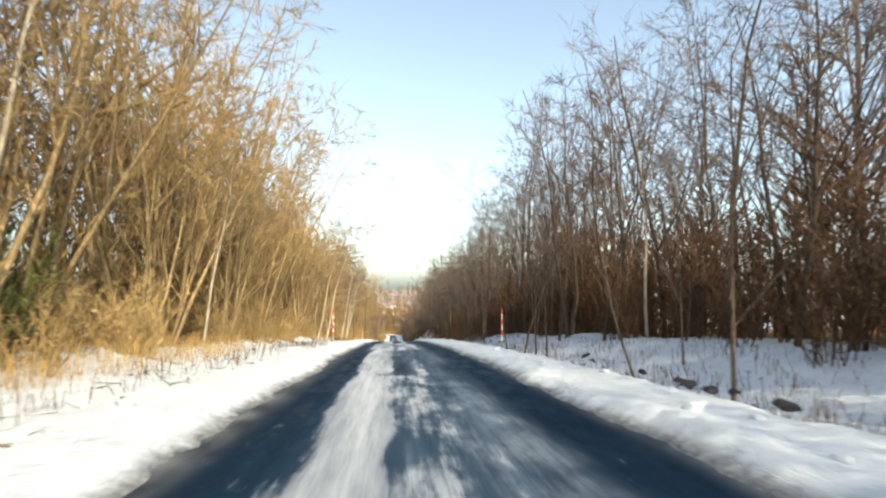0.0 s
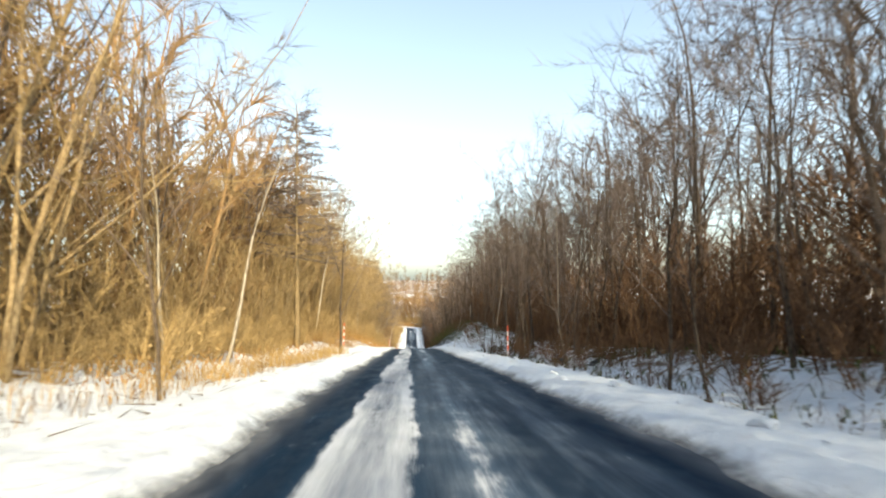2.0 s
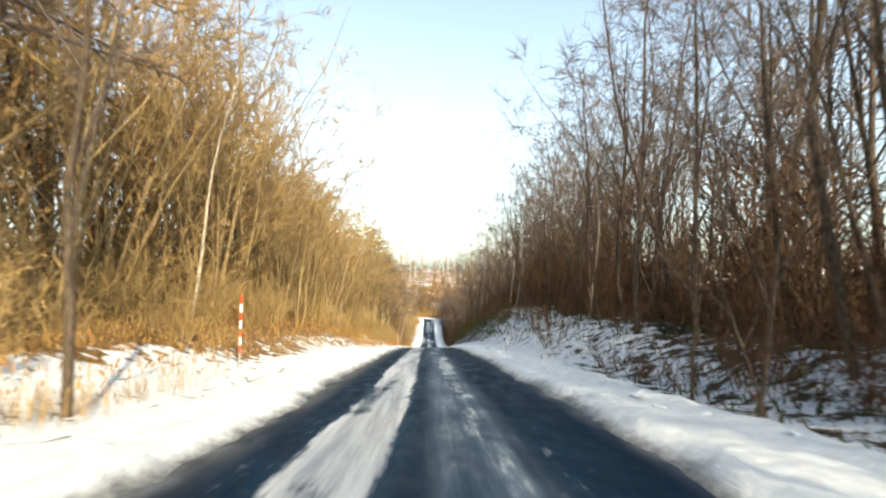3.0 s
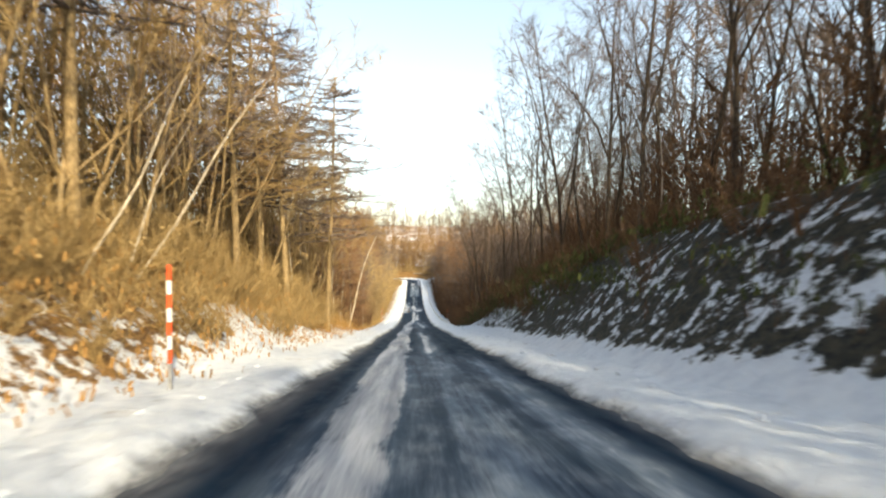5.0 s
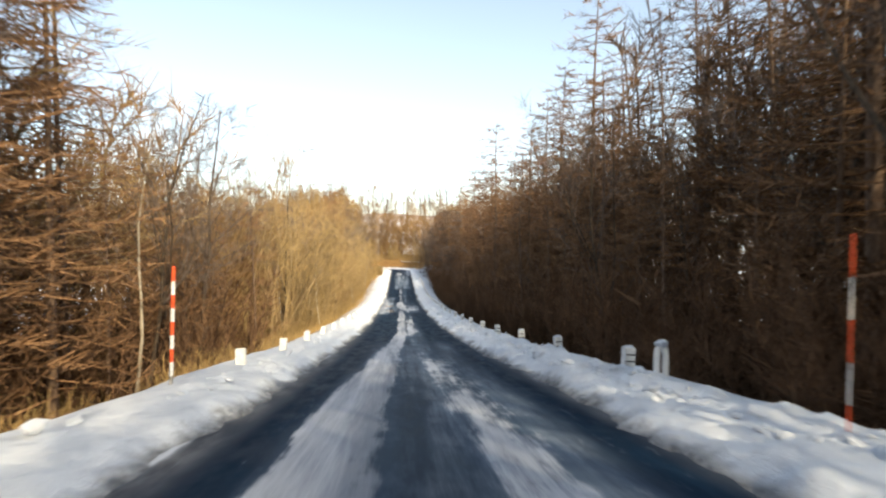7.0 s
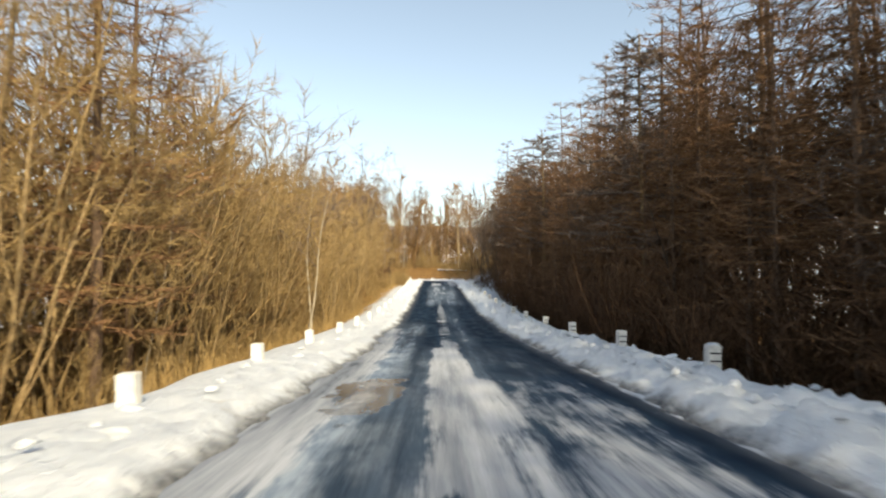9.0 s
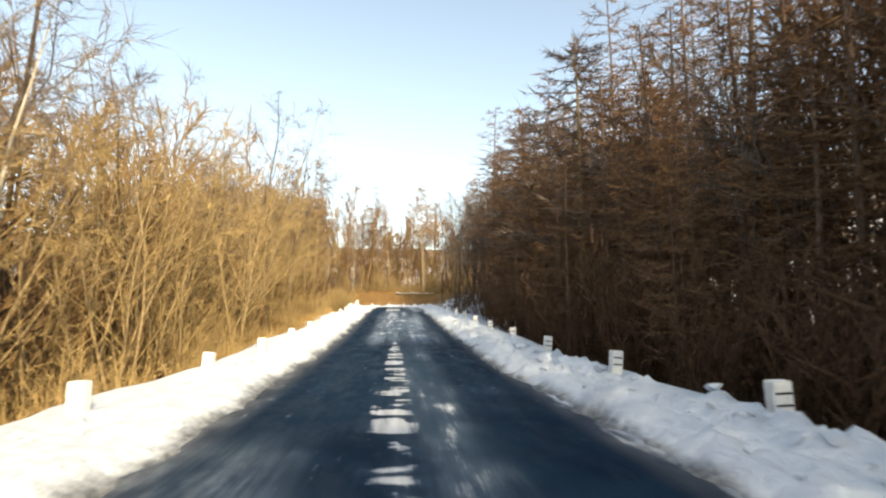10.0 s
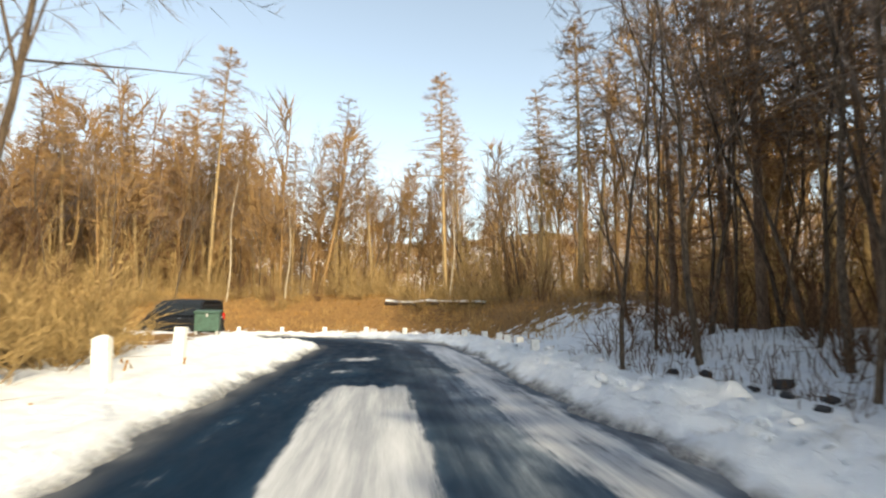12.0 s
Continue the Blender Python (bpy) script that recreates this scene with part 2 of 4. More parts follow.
    for w0, half_w, s0, half_s in ((286.6, 1.7, -1.35, 0.5), (295.4, 1.6, -1.5, 0.55)):
        dw = maths(nt, "DIVIDE", maths(nt, "SUBTRACT", v, w0), half_w)
        ds = maths(nt, "DIVIDE", maths(nt, "SUBTRACT", u, s0), half_s)
        r2 = maths(nt, "ADD", maths(nt, "ADD", maths(nt, "MULTIPLY", dw, dw), maths(nt, "MULTIPLY", ds, ds)), maths(nt, "MULTIPLY", maths(nt, "SUBTRACT", noise_tex(nt, uv.outputs[0], 1.4, 5, 0.6), 0.5), 4.5))
        pool = maths(nt, "MAXIMUM", pool, stepped(nt, r2, 1.05, 0.9))
    cover = maths(nt, "MULTIPLY", cover, maths(nt, "SUBTRACT", 1.0, pool))
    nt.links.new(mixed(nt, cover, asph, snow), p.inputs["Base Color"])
    nt.links.new(maths(nt, "ADD", 0.05, maths(nt, "MULTIPLY", pool, 0.3)), p.inputs["Specular IOR Level"])
    wet = stepped(nt, ragged, 0.35, 0.65, 0.55, 0.8)
    nt.links.new(maths(nt, "MULTIPLY", maths(nt, "MAXIMUM", wet, maths(nt, "MULTIPLY", cover, 0.8)), maths(nt, "SUBTRACT", 1.0, maths(nt, "MULTIPLY", pool, 0.85))), p.inputs["Roughness"])
    bumped(nt, p, maths(nt, "ADD", maths(nt, "MULTIPLY", cover, 0.8), maths(nt, "MULTIPLY", maths(nt, "MULTIPLY", fine, 0.08), maths(nt, "SUBTRACT", 1.0, pool))), 0.4, 0.02)
    return m


M_ROAD = road_material()
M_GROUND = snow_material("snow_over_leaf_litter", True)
M_SNOW = snow_material("ploughed_snow")
M_BARK = bark("grey_brown_bark", (0.04, 0.03, 0.022), (0.14, 0.105, 0.075))
M_PALE = bark("pale_birch_bark", (0.30, 0.25, 0.18), (0.58, 0.51, 0.40), 3.0)
M_TAN = bark("tan_willow_bark", (0.16, 0.11, 0.055), (0.38, 0.28, 0.15))
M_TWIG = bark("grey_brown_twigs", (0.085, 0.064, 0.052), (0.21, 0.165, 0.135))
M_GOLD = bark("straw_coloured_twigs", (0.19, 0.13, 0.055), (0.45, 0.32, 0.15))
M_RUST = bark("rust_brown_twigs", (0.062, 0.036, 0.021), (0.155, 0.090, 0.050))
M_LARCH = bark("red_brown_larch_bark", (0.085, 0.056, 0.04), (0.21, 0.145, 0.10))
M_GRASS = bark("dry_straw_grass", (0.30, 0.19, 0.07), (0.55, 0.38, 0.16))
M_SASA = bark("dull_green_bamboo_grass", (0.035, 0.045, 0.014), (0.11, 0.125, 0.04))
M_LEAF = bark("withered_orange_leaves", (0.19, 0.10, 0.03), (0.40, 0.235, 0.085))
# lit copy of the brown twigs: sunshine is painted in as a lighter tan
M_SUNLIT = bark("twigs_painted_sunlit", (0.17, 0.10, 0.045), (0.38, 0.24, 0.11))
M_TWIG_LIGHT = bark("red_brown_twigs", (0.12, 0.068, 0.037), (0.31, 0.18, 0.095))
M_CONCRETE = flat_paint("white_painted_concrete", (0.78, 0.78, 0.75), 0.8, 0.2)
M_RED = flat_paint("red_orange_reflective_band", (0.75, 0.10, 0.03), 0.45, 0.15)
M_WHITE = flat_paint("white_reflective_band", (0.80, 0.80, 0.78), 0.45, 0.1)
M_STEEL = flat_paint("galvanised_steel", (0.45, 0.45, 0.45), 0.5, 0.3, 0.6)
M_ROCK = flat_paint("dark_wet_rock", (0.03, 0.03, 0.033), 0.7, 0.5)
M_GREEN = flat_paint("dull_green_sheet_metal", (0.045, 0.10, 0.078), 0.5, 0.3)
M_CAR = flat_paint("black_car_paint", (0.012, 0.013, 0.016), 0.25, 0.1)
M_TYRE = flat_paint("black_rubber", (0.02, 0.02, 0.02), 0.85, 0.2)
M_RIM = flat_paint("grey_alloy", (0.4, 0.4, 0.42), 0.4, 0.2, 0.7)
M_GLASS = flat_paint("dark_tinted_glass", (0.01, 0.012, 0.015), 0.08, 0.1)
M_LAMP = flat_paint("red_tail_lamp_plastic", (0.45, 0.02, 0.015), 0.25, 0.1)
M_CHROME = flat_paint("bright_trim", (0.6, 0.6, 0.62), 0.3, 0.1, 0.8)


# ---------------------------------------------------------------- mesh helpers
def mesh_from(name, verts, faces, mats, index=None, smooth=True):
    me = bpy.data.meshes.new(name)
    me.from_pydata([tuple(v) for v in verts], [], faces)
    for mt in mats:
        me.materials.append(mt)
    if index is not None:
        me.polygons.foreach_set("material_index", index)
    if smooth:
        me.polygons.foreach_set("use_smooth", [True] * len(me.polygons))
    me.update()
    return me


def part(name, bm, mat, parent=None, label=""):
    """Links a bmesh or a mesh as one object under a thing or a part."""
    if isinstance(bm, bmesh.types.BMesh):
        me = bpy.data.meshes.new(name)
        bm.to_mesh(me)
        bm.free()
        me.materials.append(mat)
    else:
        me = bm
    ob = new(name, me)
    ob.parent = parent
    return tagged(ob, label)


def box(bm, size, m=None, bevel=0.0):
    r = bmesh.ops.create_cube(bm, size=1, matrix=(m or Matrix()) @ Matrix.Diagonal((*size, 1)))
    if bevel:
        edges = {e for v in r["verts"] for e in v.link_edges}
        bmesh.ops.bevel(bm, geom=list(edges), offset=bevel, segments=2, affect="EDGES", profile=0.6)
    return bm


def tube_bm(bm, r1, r2, length, m=None, sides=14):
    bmesh.ops.create_cone(bm, cap_ends=True, segments=sides, radius1=r1, radius2=r2, depth=length,
                          matrix=(m or Matrix()) @ Matrix.Translation((0, 0, length / 2)))
    return bm


class Sticks:
    """Gathers tapered stems and twigs into one mesh."""

    def __init__(self):
        self.v, self.f = [], []

    def tube(self, pts, radii, sides):
        base = len(self.v)
        pts = [Vector(p) for p in pts]
        for i, (p, r) in enumerate(zip(pts, radii)):
            d = (pts[min(i + 1, len(pts) - 1)] - pts[max(i - 1, 0)]).normalized()
            a = d.orthogonal().normalized()
            b = d.cross(a)
            for k in range(sides):
                g = 2 * math.pi * k / sides
                self.v.append(p + (a * math.cos(g) + b * math.sin(g)) * r)
        for i in range(len(pts) - 1):
            for k in range(sides):
                o, n = base + i * sides + k, base + i * sides + (k + 1) % sides
                self.f.append((o, n, n + sides, o + sides))

    def spike(self, p, d, r):
        base = len(self.v)
        a = d.orthogonal().normalized() * r
        b = d.cross(a).normalized() * r
        self.v += [p + a, p - a * 0.5 + b * 0.87, p - a * 0.5 - b * 0.87, p + d]
        self.f += [(base, base + 1, base + 3), (base + 1, base + 2, base + 3), (base + 2, base, base + 3)]

    def sliver(self, p, d, w):
        """A fine twig end, as one narrow blade."""
        base = len(self.v)
        a = d.orthogonal().normalized()
        a = (a * math.cos(base) + d.normalized().cross(a) * math.sin(base)) * (w / 2)
        self.v += [p + a, p - a, p + d]
        self.f.append((base, base + 1, base + 2))

    def mesh(self, name, mat):
        return mesh_from(name, self.v, self.f, [mat])


def turned(d, angle, spin):
    """d bent away from itself by angle, towards spin round it."""
    d = d.normalized()
    a = d.orthogonal().normalized()
    b = d.cross(a)
    side = a * math.cos(spin) + b * math.sin(spin)
    return d * math.cos(angle) + side * math.sin(angle)


def limb(st, rnd, p, d, length, r, steps, sides, wander, lift):
    """A wandering tapered limb; returns its points and directions."""
    pts, dirs, q, e = [p.copy()], [d.normalized()], p.copy(), d.normalized()
    for i in range(steps):
        e = (e + Vector((rnd.gauss(0, wander), rnd.gauss(0, wander), rnd.gauss(0, wander * 0.6) + lift))).normalized()
        q = q + e * (length / steps)
        pts.append(q.copy())
        dirs.append(e.copy())
    st.tube(pts, [r * (1 - 0.82 * i / steps) for i in range(steps + 1)], sides)
    return pts, dirs


def along(pts, dirs, u):
    i = min(int(u * (len(pts) - 1)), len(pts) - 2)
    w = u * (len(pts) - 1) - i
    return pts[i].lerp(pts[i + 1], w), dirs[i]


def twiggy(st, rnd, p, d, length, r, subs, twigs, twig_len, wide, steps=3, wander=0.16, lift=0.08):
    """A limb that divides into side branches, each with a fan of fine twigs."""
    bp, bd = limb(st, rnd, p, d, length, r, steps, 3, wander, lift)
    for k in range(subs):
        w = 0.22 + 0.78 * (k + rnd.random()) / subs
        q, e = along(bp, bd, min(w, 0.99))
        sd = turned(e, rnd.uniform(0.45, 1.2), rnd.uniform(0, 6.28))
        sd.z += 0.05
        sd = sd.normalized() * (length * rnd.uniform(0.22, 0.42) * (1.15 - 0.5 * w) + 0.25)
        st.spike(q, sd, max(0.011, r * 0.42 * (1.1 - w)))
        for j in range(twigs):
            u = 0.15 + 0.85 * (j + rnd.random()) / twigs
            st.sliver(q + sd * min(u, 0.98), turned(sd, rnd.uniform(0.3, 1.1), rnd.uniform(0, 6.28)) * rnd.uniform(0.4, 1.1) * twig_len, wide)


def broadleaf(rnd, height, girth, limbs, subs, twigs, lean=0.05, fork=0.3, spread=1.0, twig_len=0.75, stems=1, wide=0.022, arms=2):
    """A bare deciduous tree: one or more stems that fork into rising arms, and a crown of fine twigs."""
    trunks, crown = [], Sticks()
    turn0 = rnd.uniform(0, 6.28)
    for s in range(stems):
        trunk = Sticks()
        trunks.append(trunk)
        g = turn0 + 6.28 * (s + rnd.uniform(-0.25, 0.25)) / stems
        out = lean * rnd.uniform(0.6, 1.4)
        hs = height * (rnd.uniform(0.72, 1.0) if s else 1.0)
        foot = Vector((math.cos(g) * 0.18, math.sin(g) * 0.18, -0.25)) if stems > 1 else Vector((0, 0, -0.25))
        pts, dirs = limb(trunk, rnd, foot, Vector((math.cos(g) * out, math.sin(g) * out, 1)), hs, girth, 6, 5, 0.085, 0.05)
        lines = [(pts, dirs, hs, girth, fork, limbs)]
        for k in range(arms):
            u = fork + rnd.uniform(0.0, 0.25)
            p, e = along(pts, dirs, u)
            d = turned(e, rnd.uniform(0.3, 0.62) * spread, rnd.uniform(0, 6.28))
            le = hs * (1 - u) * rnd.uniform(0.75, 1.0)
            ap, ad = limb(trunk, rnd, p, d, le, girth * (1 - 0.7 * u) * 0.6, 4, 4, 0.12, 0.10)
            lines.append((ap, ad, le * 1.1, girth * (1 - 0.7 * u) * 0.7, 0.25, max(2, limbs // 2)))
        for lp, ld, le, r, low, count in lines:
            for i in range(count):
                u = low + (0.97 - low) * (i + rnd.random()) / count
                p, e = along(lp, ld, u)
                ll = le * (1.05 - u) * rnd.uniform(0.40, 0.68) + 0.7
                twiggy(crown, rnd, p, turned(e, rnd.uniform(0.5, 1.15) * spread, rnd.uniform(0, 6.28)), ll, max(0.014, r * (1 - 0.72 * u) * 0.5), subs, twigs, twig_len, wide, 2)
    return trunks, crown


def larch(rnd, height, girth, whorls, each, twigs, bare=0.25, reach=0.17, stout=1.0):
    """A bare larch: straight stem, level branches feathered with short twigs."""
    trunk, crown = Sticks(), Sticks()
    pts, dirs = limb(trunk, rnd, Vector((0, 0, -0.25)), Vector((rnd.gauss(0, .02), rnd.gauss(0, .02), 1)), height, girth, 6, 5, 0.015, 0.02)
    for i in range(whorls):
        u = bare + (0.985 - bare) * (i + rnd.random() * 0.8) / whorls
        p, e = along(pts, dirs, u)
        for k in range(each):
            g = 6.28 * (k + rnd.random()) / each
            le = (height * reach * (1.03 - u) ** 0.6 * (0.65 + 0.35 * min(1, (u - bare) / 0.12)) + 0.3) * rnd.uniform(0.6, 1.2)
            d = Vector((math.cos(g), math.sin(g), rnd.uniform(-0.18, 0.16) + 0.5 * max(0, u - 0.75))).normalized() * le
            q0 = p + Vector((0, 0, rnd.uniform(-0.3, 0.3)))
            crown.spike(q0, d, (girth * 0.12 * (1.1 - u) + 0.018) * stout)
            crown.sliver(q0 + d * 0.72, (d.normalized() + Vector((0, 0, 0.55))) * le * 0.42, 0.045)
            flat = d.cross(Vector((0, 0, 1))).normalized()
            for j in range(twigs):
                w = 0.18 + 0.82 * (j + rnd.random()) / twigs
                side = (1 if j % 2 else -1) * rnd.uniform(0.5, 1.2)
                t = d.normalized() * rnd.uniform(0.2, 1.0) + flat * side + Vector((0, 0, rnd.gauss(0.05, 0.42)))
                crown.sliver(q0 + d * min(w, 0.98), t.normalized() * rnd.uniform(0.35, 0.95) * (0.5 + 0.15 * le), 0.038 * (0.5 + 0.5 * stout))
    return trunk, crown


def birch_stem(rnd, height, girth, bend):
    """A slender pale birch, bare to half its height, bowed towards +x."""
    trunk, crown = Sticks(), Sticks()
    pts, dirs, n = [], [], 8
    for i in range(n + 1):
        u = i / n
        pts.append(Vector((bend * height * u * u + 0.10 * math.sin(u * 9 + girth * 90), 0.07 * math.sin(u * 7 + height), height * u - 0.2)))
    dirs = [(pts[min(i + 1, n)] - pts[max(i - 1, 0)]).normalized() for i in range(n + 1)]
    trunk.tube(pts, [girth * (1 - 0.85 * i / n) for i in range(n + 1)], 7)
    for i in range(13):
        u = 0.42 + 0.56 * (i + rnd.random()) / 13
        p, e = along(pts, dirs, u)
        twiggy(crown, rnd, p, turned(e, rnd.uniform(0.4, 0.8), rnd.uniform(0, 6.28)), height * (1.05 - u) * 0.42 + 0.4, girth * 0.3 * (1.1 - u) + 0.008, 4, 7, 0.5, 0.018, 2)
    return trunk, crown


def thicket(rnd, height, stems, twigs, spread=0.5, leaves=0, thick=0.022, steps=2, fine=1.0):
    """A clump of thin stems with fine twigs and a few withered leaves."""
    st, tw = Sticks(), Sticks()
    for i in range(stems):
        g = rnd.uniform(0, 6.28)
        p = Vector((math.cos(g) * rnd.random() * 0.5, math.sin(g) * rnd.random() * 0.5, -0.1))
        d = Vector((math.cos(g) * spread * rnd.random(), math.sin(g) * spread * rnd.random(), 1))
        h = height * rnd.uniform(0.55, 1.1)
        pts, dirs = limb(st, rnd, p, d, h, 0.014 + 0.004 * h, steps, 3, 0.10, 0.0)
        for j in range(twigs):
            q, qe = along(pts, dirs, min(0.99, 0.12 + 0.88 * (j + rnd.random()) / twigs))
            tw.sliver(q, turned(qe, rnd.uniform(0.3, 1.1), rnd.uniform(0, 6.28)) * rnd.uniform(0.4, 1.1) * fine, thick)
        for j in range(leaves):
            q, qe = along(pts, dirs, min(0.99, 0.2 + 0.8 * rnd.random()))
            a = Vector((rnd.gauss(0, 1), rnd.gauss(0, 1), rnd.gauss(0, 0.6))).normalized()
            c = a.orthogonal().normalized() * rnd.uniform(0.02, 0.045)
            q = q + a * rnd.uniform(0.05, 0.45)
            n = len(tw.v)
            tw.v += [q, q + a * 0.06 + c, q + a * rnd.uniform(0.1, 0.16) + Vector((0, 0, -0.03)), q + a * 0.06 - c]
            tw.f += [(n, n + 1, n + 2, n + 3)]
    return st, tw


# ---------------------------------------------------------------- ground
def wav(x, y, k, seed):
    """Smooth unevenness without pattern, about -1 to 1."""
    a = np.sin(x * k + 1.7 * np.sin(y * k * 0.61 + seed) + seed * 2.1)
    b = np.sin(y * k * 0.83 + 1.3 * np.sin(x * k * 0.57 + seed * 1.3) + seed)
    c = np.sin((x + y) * k * 1.9 + seed * 3.3 + 2.0 * np.sin((x - y) * k * 0.7))
    return (a + b + 0.6 * c) / 2.6


_axis = np.array([axis(v) for v in np.arange(-130, 440, 0.5)])
_ways = np.arange(-130, 440, 0.5)


def to_way(x, y):
    """Way length and sideward distance (right is positive) of places in the plan."""
    x, y = np.asarray(x, dtype=float).ravel(), np.asarray(y, dtype=float).ravel()
    way, side = np.empty(len(x)), np.empty(len(x))
    for i in range(0, len(x), 4000):
        dx, dy = x[i:i + 4000, None] - _axis[None, :, 0], y[i:i + 4000, None] - _axis[None, :, 1]
        k = np.argmin(dx * dx + dy * dy, axis=1)
        r = np.arange(len(k))
        way[i:i + 4000] = _ways[k] + (-np.sin(_axis[k, 2]) * dx[r, k] + np.cos(_axis[k, 2]) * dy[r, k]) * (np.abs(dx[r, k]) < 40) * 0
        side[i:i + 4000] = np.cos(_axis[k, 2]) * dx[r, k] + np.sin(_axis[k, 2]) * dy[r, k]
        far = np.hypot(dx[r, k], dy[r, k])
        side[i:i + 4000] = np.where(side[i:i + 4000] >= 0, far, -far)
    return way, side


def lie(way, side):
    """Height of the ground over the asphalt."""
    way, side = np.asarray(way, dtype=float), np.asarray(side, dtype=float)
    a = np.abs(side)
    right = side > 0
    h = 0.12 * ramp(a, 2.5, 3.4) - 0.12 * ramp(a, 4.2, 6)
    # first stretch: open snowy shoulders, low rise into the wood
    first = 1 - ramp(way, 110, 140)
    hr = -0.35 * ramp(a, 4, 6) + 0.9 * ramp(a, 6, 9.5)
    hl = 0.10 * ramp(a, 4, 6) + 0.55 * ramp(a, 6, 9)
    h = h + first * np.where(right, hr, hl)
    # cutting: bank on both sides
    cut_r = ramp(way, 104, 158) * (1 - ramp(way, 200, 234))
    cut_l = ramp(way, 98, 138) * (1 - ramp(way, 208, 226))
    br = 4.0 * ramp(a, 3.5, 8.2) + 3.0 * ramp(a, 9.5, 40)
    bl = 3.0 * ramp(a, 4.3, 11.0) + 1.6 * ramp(a, 11, 40) + 0.95 * ramp(a, 5.0, 7.8) * ramp(way, 148, 170) * (1 - ramp(way, 188, 208))
    fade = 1 - ramp(a, 24, 85)
    h = h + np.where(right, cut_r * br, cut_l * bl) * fade
    # fill: the ground falls away beyond the guard blocks
    fill_r = ramp(way, 222, 246) * (1 - ramp(way, 338, 362))
    fill_l = ramp(way, 218, 234) * (1 - ramp(way, 340, 362))
    fall = -2.2 * ramp(a, 4.4, 10)
    h = h + np.where(right, fill_r, fill_l) * fall * fade
    # beyond the bend: low bank; the wood rises slowly away from the road
    out = ramp(way, 356, 370)
    h = h + out * np.where(right, (0.7 + 1.7 * ramp(way, 373, 380)) * ramp(a, 4.8, 9.5) + 0.8 * ramp(a, 13, 42) + 13.0 * ramp(a, 26, 78) + 9.0 * ramp(a, 78, 200), 0.45 * ramp(a, 3.2, 5.5))
    return h + (2.6 - 1.8 * out) * ramp(a, 14, 70)


def ground_z(x, y):
    way, side = to_way(x, y)
    z = road_z(way) + lie(way, side)
    x, y = np.asarray(x, dtype=float).ravel(), np.asarray(y, dtype=float).ravel()
    rough = ramp(np.abs(side), 3.0, 6.5)
    z = z + rough * (0.16 * wav(x, y, 0.5, 1.0) + 0.09 * wav(x, y, 1.5, 2.0) + 0.05 * wav(x, y, 3.6, 4.0))
    z = z - 0.12 * (1 - ramp(np.abs(side), 2.2, 2.9))
    z = z + np.clip((np.abs(x) - 60) * 0.03, 0, 20) + ramp(np.abs(side), 22, 60) * (1.2 * wav(x, y, 0.06, 1.4) + 0.5 * wav(x, y, 0.17, 2.4))
    return z, way, side


def grid_lines(stops):
    out = []
    for (a, b, d) in stops:
        out += list(np.arange(a, b - 1e-6, d))
    return np.array(out + [stops[-1][1]])


def ground():
    xs = grid_lines([(-1500, -300, 300), (-300, -80, 44), (-80, -26, 3), (-26, -9.2, 1.2), (-9.2, 10.2, 0.45), (10.2, 27, 1.2), (27, 80, 3), (80, 300, 44), (300, 1500, 300)])
    ys = grid_lines([(-1400, -200, 300), (-200, -30, 14), (-30, -8, 2), (-8, 404, 1.0), (404, 440, 4), (440, 660, 44), (660, 1800, 300)])
    X, Y = np.meshgrid(xs, ys)
    z, way, side = ground_z(X, Y)
    n, m = len(xs), len(ys)
    verts = np.stack([X.ravel(), Y.ravel(), z], 1)
    i = np.arange((n - 1) * (m - 1))
    o = (i // (n - 1)) * n + i % (n - 1)
    faces = np.stack([o, o + 1, o + n + 1, o + n], 1).tolist()
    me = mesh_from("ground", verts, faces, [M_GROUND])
    a = np.abs(side)
    litter = 0.2 * ramp(a, 6, 10) + 0.6 * ramp(a, 9.5, 14) - 0.35 * ramp(a, 24, 40)
    litter = np.where(side > 0, litter + (0.42 + 0.23 * ramp(way, 136, 170) - 0.06 * ramp(way, 190, 205)) * ramp(a, 4.1, 4.7) * ramp(way, 56, 104) * (1 - ramp(way, 206, 226)) + 0.8 * ramp(a, 4.6, 6.5) * ramp(way, 235, 250) * (1 - ramp(way, 335, 352)),
                      litter + 0.45 * ramp(a, 6.5, 8.5) + 0.55 * ramp(a, 4.7, 6.0) * ramp(way, 100, 125))
    litter = litter + 0.7 * ramp(way, 374, 380) * ramp(a, 4.8, 5.8) * (side > 0) + 0.12 * ramp(way, 350, 360) * ramp(a, 5, 6.5) * (side > 0)
    far = ramp(a, 20, 34)
    litter = litter * (1 - far) + (0.44 + 0.2 * ramp(way, 372, 380)) * far
    # right-hand side only: dark soil plus the painted shade of the bank and wood
    shade_soil = me.attributes.new("shade_soil", "FLOAT", "POINT")
    shade_soil.data.foreach_set("value", ((side > 0) * ramp(way, 70, 120) * (1 - ramp(way, 340, 356)) * (1 - ramp(a, 14, 22))).astype(np.float32))
    at = me.attributes.new("litter", "FLOAT", "POINT")
    at.data.foreach_set("value", litter.astype(np.float32))
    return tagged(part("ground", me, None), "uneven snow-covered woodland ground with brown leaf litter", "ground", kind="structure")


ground()


